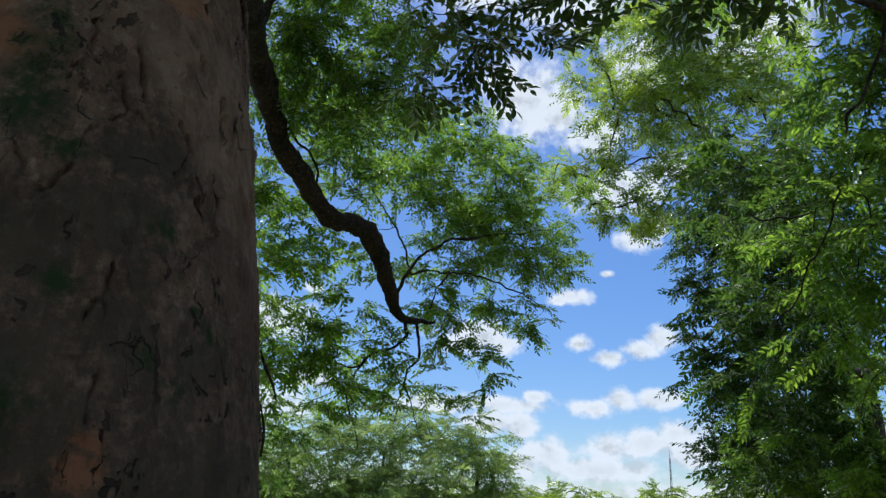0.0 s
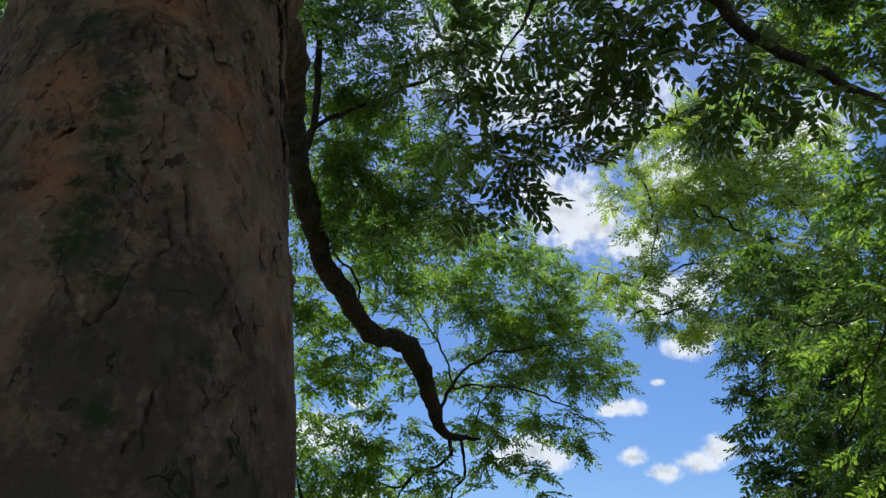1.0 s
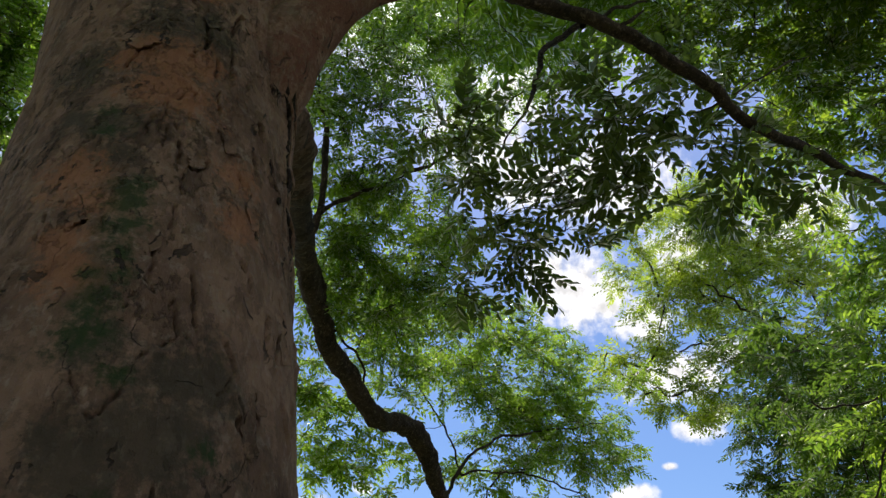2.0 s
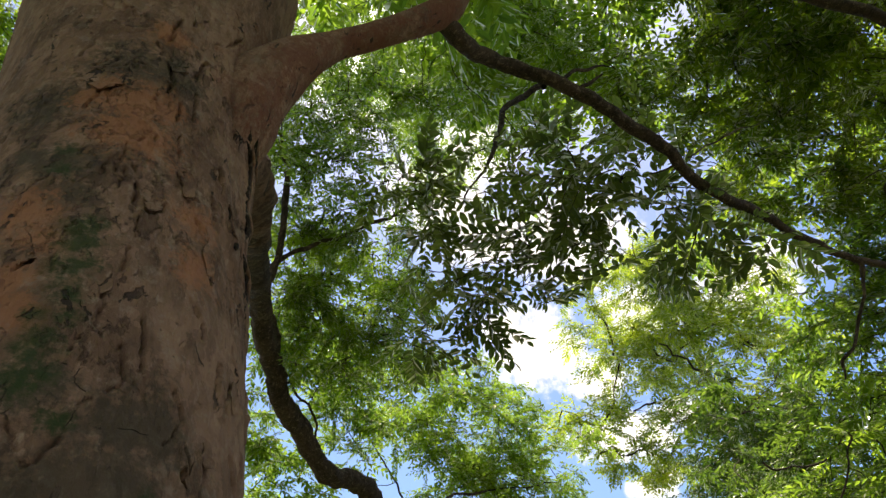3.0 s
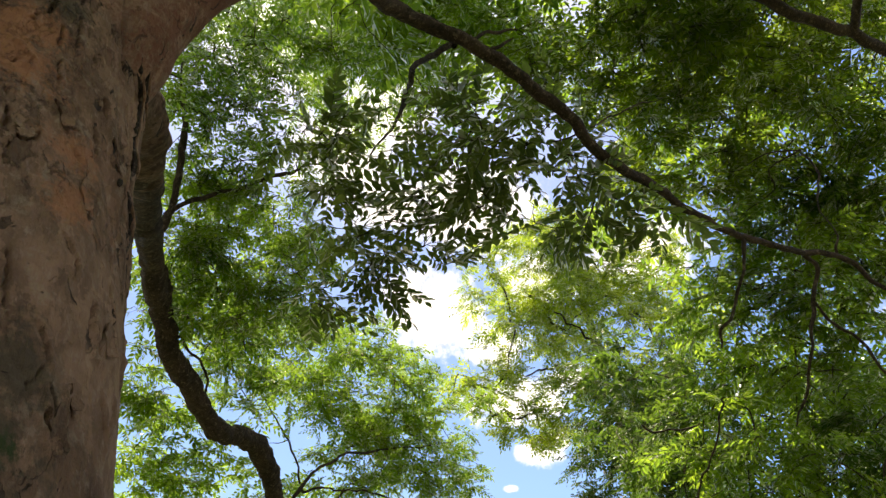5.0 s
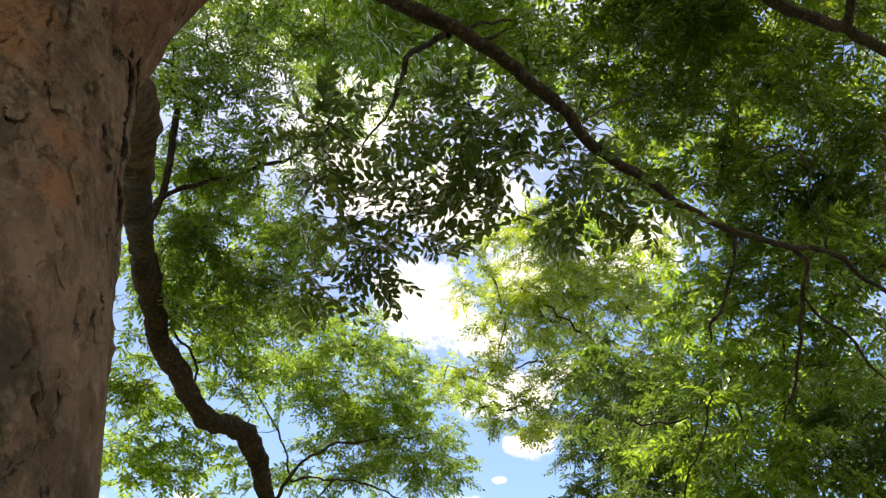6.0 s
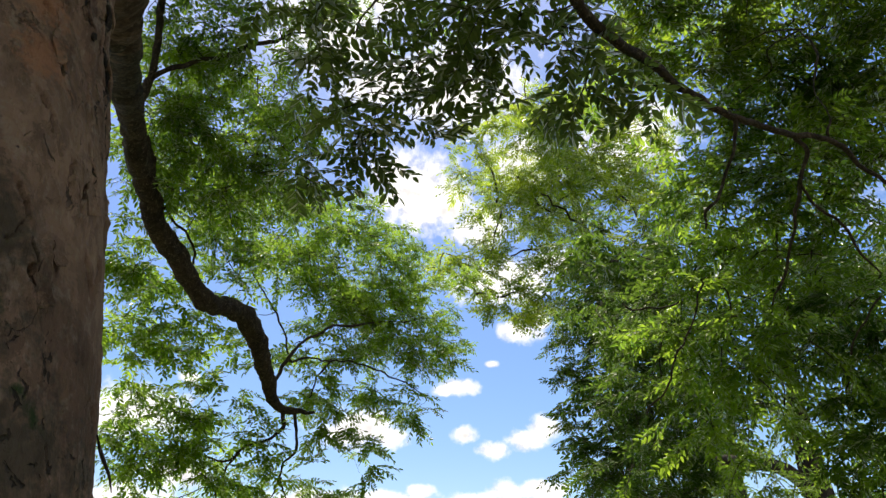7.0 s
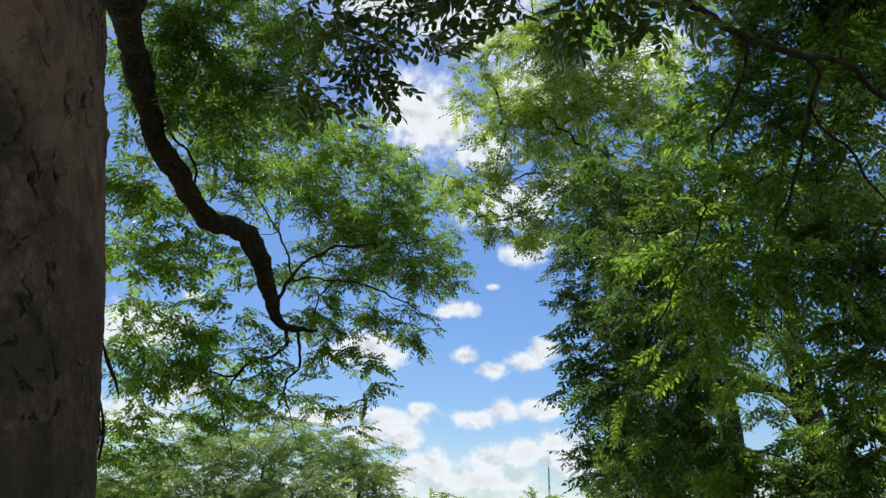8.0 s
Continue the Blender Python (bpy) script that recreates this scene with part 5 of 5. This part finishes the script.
crown(tree, own, LOWER_SPRAYS, 4, 0.076, 2.4, LEAF, LIMB_BARK, thick=0.006, twigs=False, run=5, tufts=7)
crown(tree, own, MIDDLE_SPRAYS, 5, 0.068, 2.2, LEAF, LIMB_BARK, thick=0.009, run=4, tufts=11)
crown(tree, own, HIGH_SPRAYS, 6, 0.066, 1.2, LEAF, LIMB_BARK, thick=0.008, twigs=False, run=6, tufts=6)
crown(tree, own, RIGHT_SPRAYS, 7, 0.09, 2.5, LEAF_RIGHT_SHADE, LIMB_BARK, thick=0.008)
crown(tree, own, FILL_SPRAYS, 13, 0.085, 2.0, LEAF, LIMB_BARK, thick=0.008)
crown(tree, own, LEFT_SPRAYS, 11, 0.10, 3.2, LEAF, LIMB_BARK, thick=0.010)
# boughs added to block the sun, mostly unseen, high over the path
SHADE_ROOF = [(x, y + 0.3 * math.sin(3 * x), 8.9 + 0.4 * math.cos(2 * x + y), 0.85) for x in (-0.2, 0.7, 1.6) for y in (4.6, 5.7)] + [(-0.9, 3.0, 7.3, 0.8), (-0.1, 2.8, 7.1, 0.7), (3.0, 6.4, 8.6, 0.6), (3.9, 7.2, 8.4, 0.7), (4.6, 6.2, 8.6, 0.7)]
crown(tree, own, SHADE_ROOF, 16, 0.15, 2.4, LEAF, LIMB_BARK, thick=0.02, twigs=False)
# unseen rest of the round crown, over and behind the path, added as shade
SHADE_REST = [(r * math.cos(a), 0.4 + r * math.sin(a), h, 1.25) for r, h, num in ((1.2, 7.4, 4), (3.6, 6.4, 9), (5.6, 5.0, 12))
        for a in (2 * math.pi * k / num + r for k in range(num)) if r * math.sin(a) < 1.2]
crown(tree, own + [TRUNK[10:]], SHADE_REST, 12, 0.20, 2.0, LEAF, LIMB_BARK, thick=0.03, twigs=False)

# ---------------------------------------------------------------- the second tree, whose boughs hang to the ground
second = thing("tree", "leafy tree with a dense hanging curtain of green boughs", "tree")
SECOND_TRUNK = [(7.2, 10.2, -0.1, 0.34), (7.0, 10.1, 1.2, 0.25), (6.8, 10.0, 2.6, 0.21), (6.6, 9.9, 4.0, 0.15), (6.5, 9.7, 4.8, 0.08), (6.4, 9.5, 5.6, 0.03)]
limb("trunk", SECOND_TRUNK, FAR_BARK, second, "dark slender trunk")
SECOND_LIMB = [(6.7, 10.0, 3.2, 0.10), (6.0, 9.6, 3.45, 0.09), (5.3, 9.2, 3.42, 0.08), (4.8, 8.9, 3.4, 0.05), (4.4, 8.6, 3.3, 0.02)]
limb("limb", SECOND_LIMB, FAR_BARK, second)
for rows in (CURTAIN_TWIG_A, CURTAIN_TWIG_B, CURTAIN_TWIG_C):
    limb("branch", rows, LIMB_BARK, second, sides=7, steps=6, crook=0.06, slim=0.8)
crown(second, [SECOND_TRUNK, SECOND_LIMB], CURTAIN_SPRAYS, 8, 0.074, 1.8, LEAF_SECOND, LIMB_BARK, thick=0.010, droop=0.45, twigs=False)
crown(second, [SECOND_TRUNK, SECOND_LIMB], CURTAIN_EDGE, 15, 0.076, 2.8, LEAF_DEEP_SHADE, LIMB_BARK, thick=0.010, droop=0.45, twigs=False)
crown(second, [SECOND_TRUNK, SECOND_LIMB], THIN_SPRAYS, 9, 0.07, 2.0, LEAF_SECOND, LIMB_BARK, thick=0.010, droop=0.3)

# ---------------------------------------------------------------- the tall tree behind
tall = thing("tree", "tall sunlit tree with light green leaves standing behind", "tree")
TALL_TRUNK = [(10.2, 18.5, -0.1, 0.5), (10.1, 18.3, 2, 0.34), (9.8, 18.0, 5, 0.27), (8.6, 17.6, 8, 0.2), (6.4, 17.2, 11, 0.12), (6.0, 17.0, 14, 0.05)]
for rows in (FAR_TWIG, FAR_TWIG_LOW):
    limb("branch", rows, FAR_BARK, tall, sides=7, steps=6, crook=0.12, slim=0.8)
limb("trunk", TALL_TRUNK, FAR_BARK, tall, "tall dark trunk")
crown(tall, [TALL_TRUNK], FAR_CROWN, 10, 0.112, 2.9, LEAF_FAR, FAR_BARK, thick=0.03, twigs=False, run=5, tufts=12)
crown(tall, [TALL_TRUNK], FAR_INSIDE, 18, 0.15, 1.7, LEAF_DEEP_SHADE, FAR_BARK, thick=0.02, droop=0.35, twigs=False)
crown(tall, [TALL_TRUNK], FAR_LOWER + FAR_UNDER, 14, 0.092, 2.4, LEAF_DEEP_SHADE, FAR_BARK, thick=0.02, droop=0.35, twigs=False)

# ---------------------------------------------------------------- round trees across the lawn
for num, (bx, by, picks) in enumerate(((-6.0, 29.5, (0, 7, 9, 13)), (-2.5, 30.5, (1, 2, 5, 11, 12)), (1.2, 29.5, (3, 4, 6, 8, 10)))):
    low_tree = thing("tree", "low rounded tree in full sun across the lawn", "tree", "trees across the lawn")
    stem = [(bx, by, -0.1, 0.2), (bx + 0.1, by, 1.2, 0.14), (bx, by + 0.2, 2.4, 0.10), (bx + 0.1, by, 4.0, 0.05)]
    limb("trunk", stem, FAR_BARK, low_tree)
    crown(low_tree, [stem], [BUSH_CROWN[k] for k in picks], 20 + num, 0.135, 2.4, LEAF_HAZE, FAR_BARK, thick=0.03, twigs=False)

# ---------------------------------------------------------------- far belt of trees, and a mast behind it
belt = []
for num in range(3):
    t3 = thing("tree", "distant green tree in a belt along the park", "tree", "belt of far trees")
    rng = np.random.default_rng(60 + num)
    stem = [(0, 0, -0.5, 0.3), (0.1, 0, 2, 0.2), (0, 0.1, 4.5, 0.1)]
    limb("trunk", stem, FAR_BARK, t3)
    bb = [(rng.uniform(-2.6, 2.6), rng.uniform(-2, 2), rng.uniform(2.0, 5.0), rng.uniform(1.2, 1.9)) for _ in range(8)]
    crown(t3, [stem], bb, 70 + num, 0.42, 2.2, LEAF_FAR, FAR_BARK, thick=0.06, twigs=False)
    belt.append(t3)
for num in range(22):
    az = radians(-16 + 2.0 * num)
    far = 92 + 9 * math.sin(num * 2.3)
    m = pose(far * math.sin(az), far * math.cos(az), 0.3 * math.sin(num * 1.7), 0, 0, num * 67.0)
    if num < 3:
        belt[num].matrix_basis = m
    else:
        copy_thing(belt[num % 3], m)

mast = thing("mast", "thin grey lattice mast far behind the trees", "mast")
mx, my, mh = 200 * math.sin(radians(16.0)), 200 * math.cos(radians(16.0)), 19.0
for dx, dy in ((-0.3, -0.2), (0.3, -0.2), (0.0, 0.35)):
    limb("leg", [(mx + dx, my + dy, -0.5, 0.09), (mx + dx * 0.7, my + dy * 0.7, 9, 0.08), (mx + dx * 0.4, my + dy * 0.4, mh, 0.06)], STEEL, mast, sides=6, steps=2, rough=0)
for k in range(9):
    s = 1 - 0.6 * k / 9
    z = 1 + 2 * k
    limb("brace", [(mx - 0.3 * s, my - 0.2 * s, z, 0.035), (mx + 0.3 * s, my - 0.2 * s, z + 2, 0.035)], STEEL, mast, sides=4, steps=1, rough=0)
limb("aerial", [(mx, my, mh - 0.5, 0.05), (mx, my, mh + 2.2, 0.03)], STEEL, mast, sides=5, steps=1, rough=0)

# ---------------------------------------------------------------- single leaves of the hanging boughs
leaf_me = quad_mesh("leaf", LEAF_V, LEAF_Q)
leaf_me.materials.append(LEAF_HANG_SHADE)
for parent, fr, pl, ln, mat in LEAF_ROWS:
    for k in range(len(fr)):
        ob = new("leaf", leaf_me)
        m = Matrix([list(fr[k][0]) + [pl[k][0]], list(fr[k][1]) + [pl[k][1]], list(fr[k][2]) + [pl[k][2]], [0, 0, 0, 1]])
        ob.matrix_basis = m @ Matrix.Scale(float(ln[k]), 4)
        ob.parent = parent
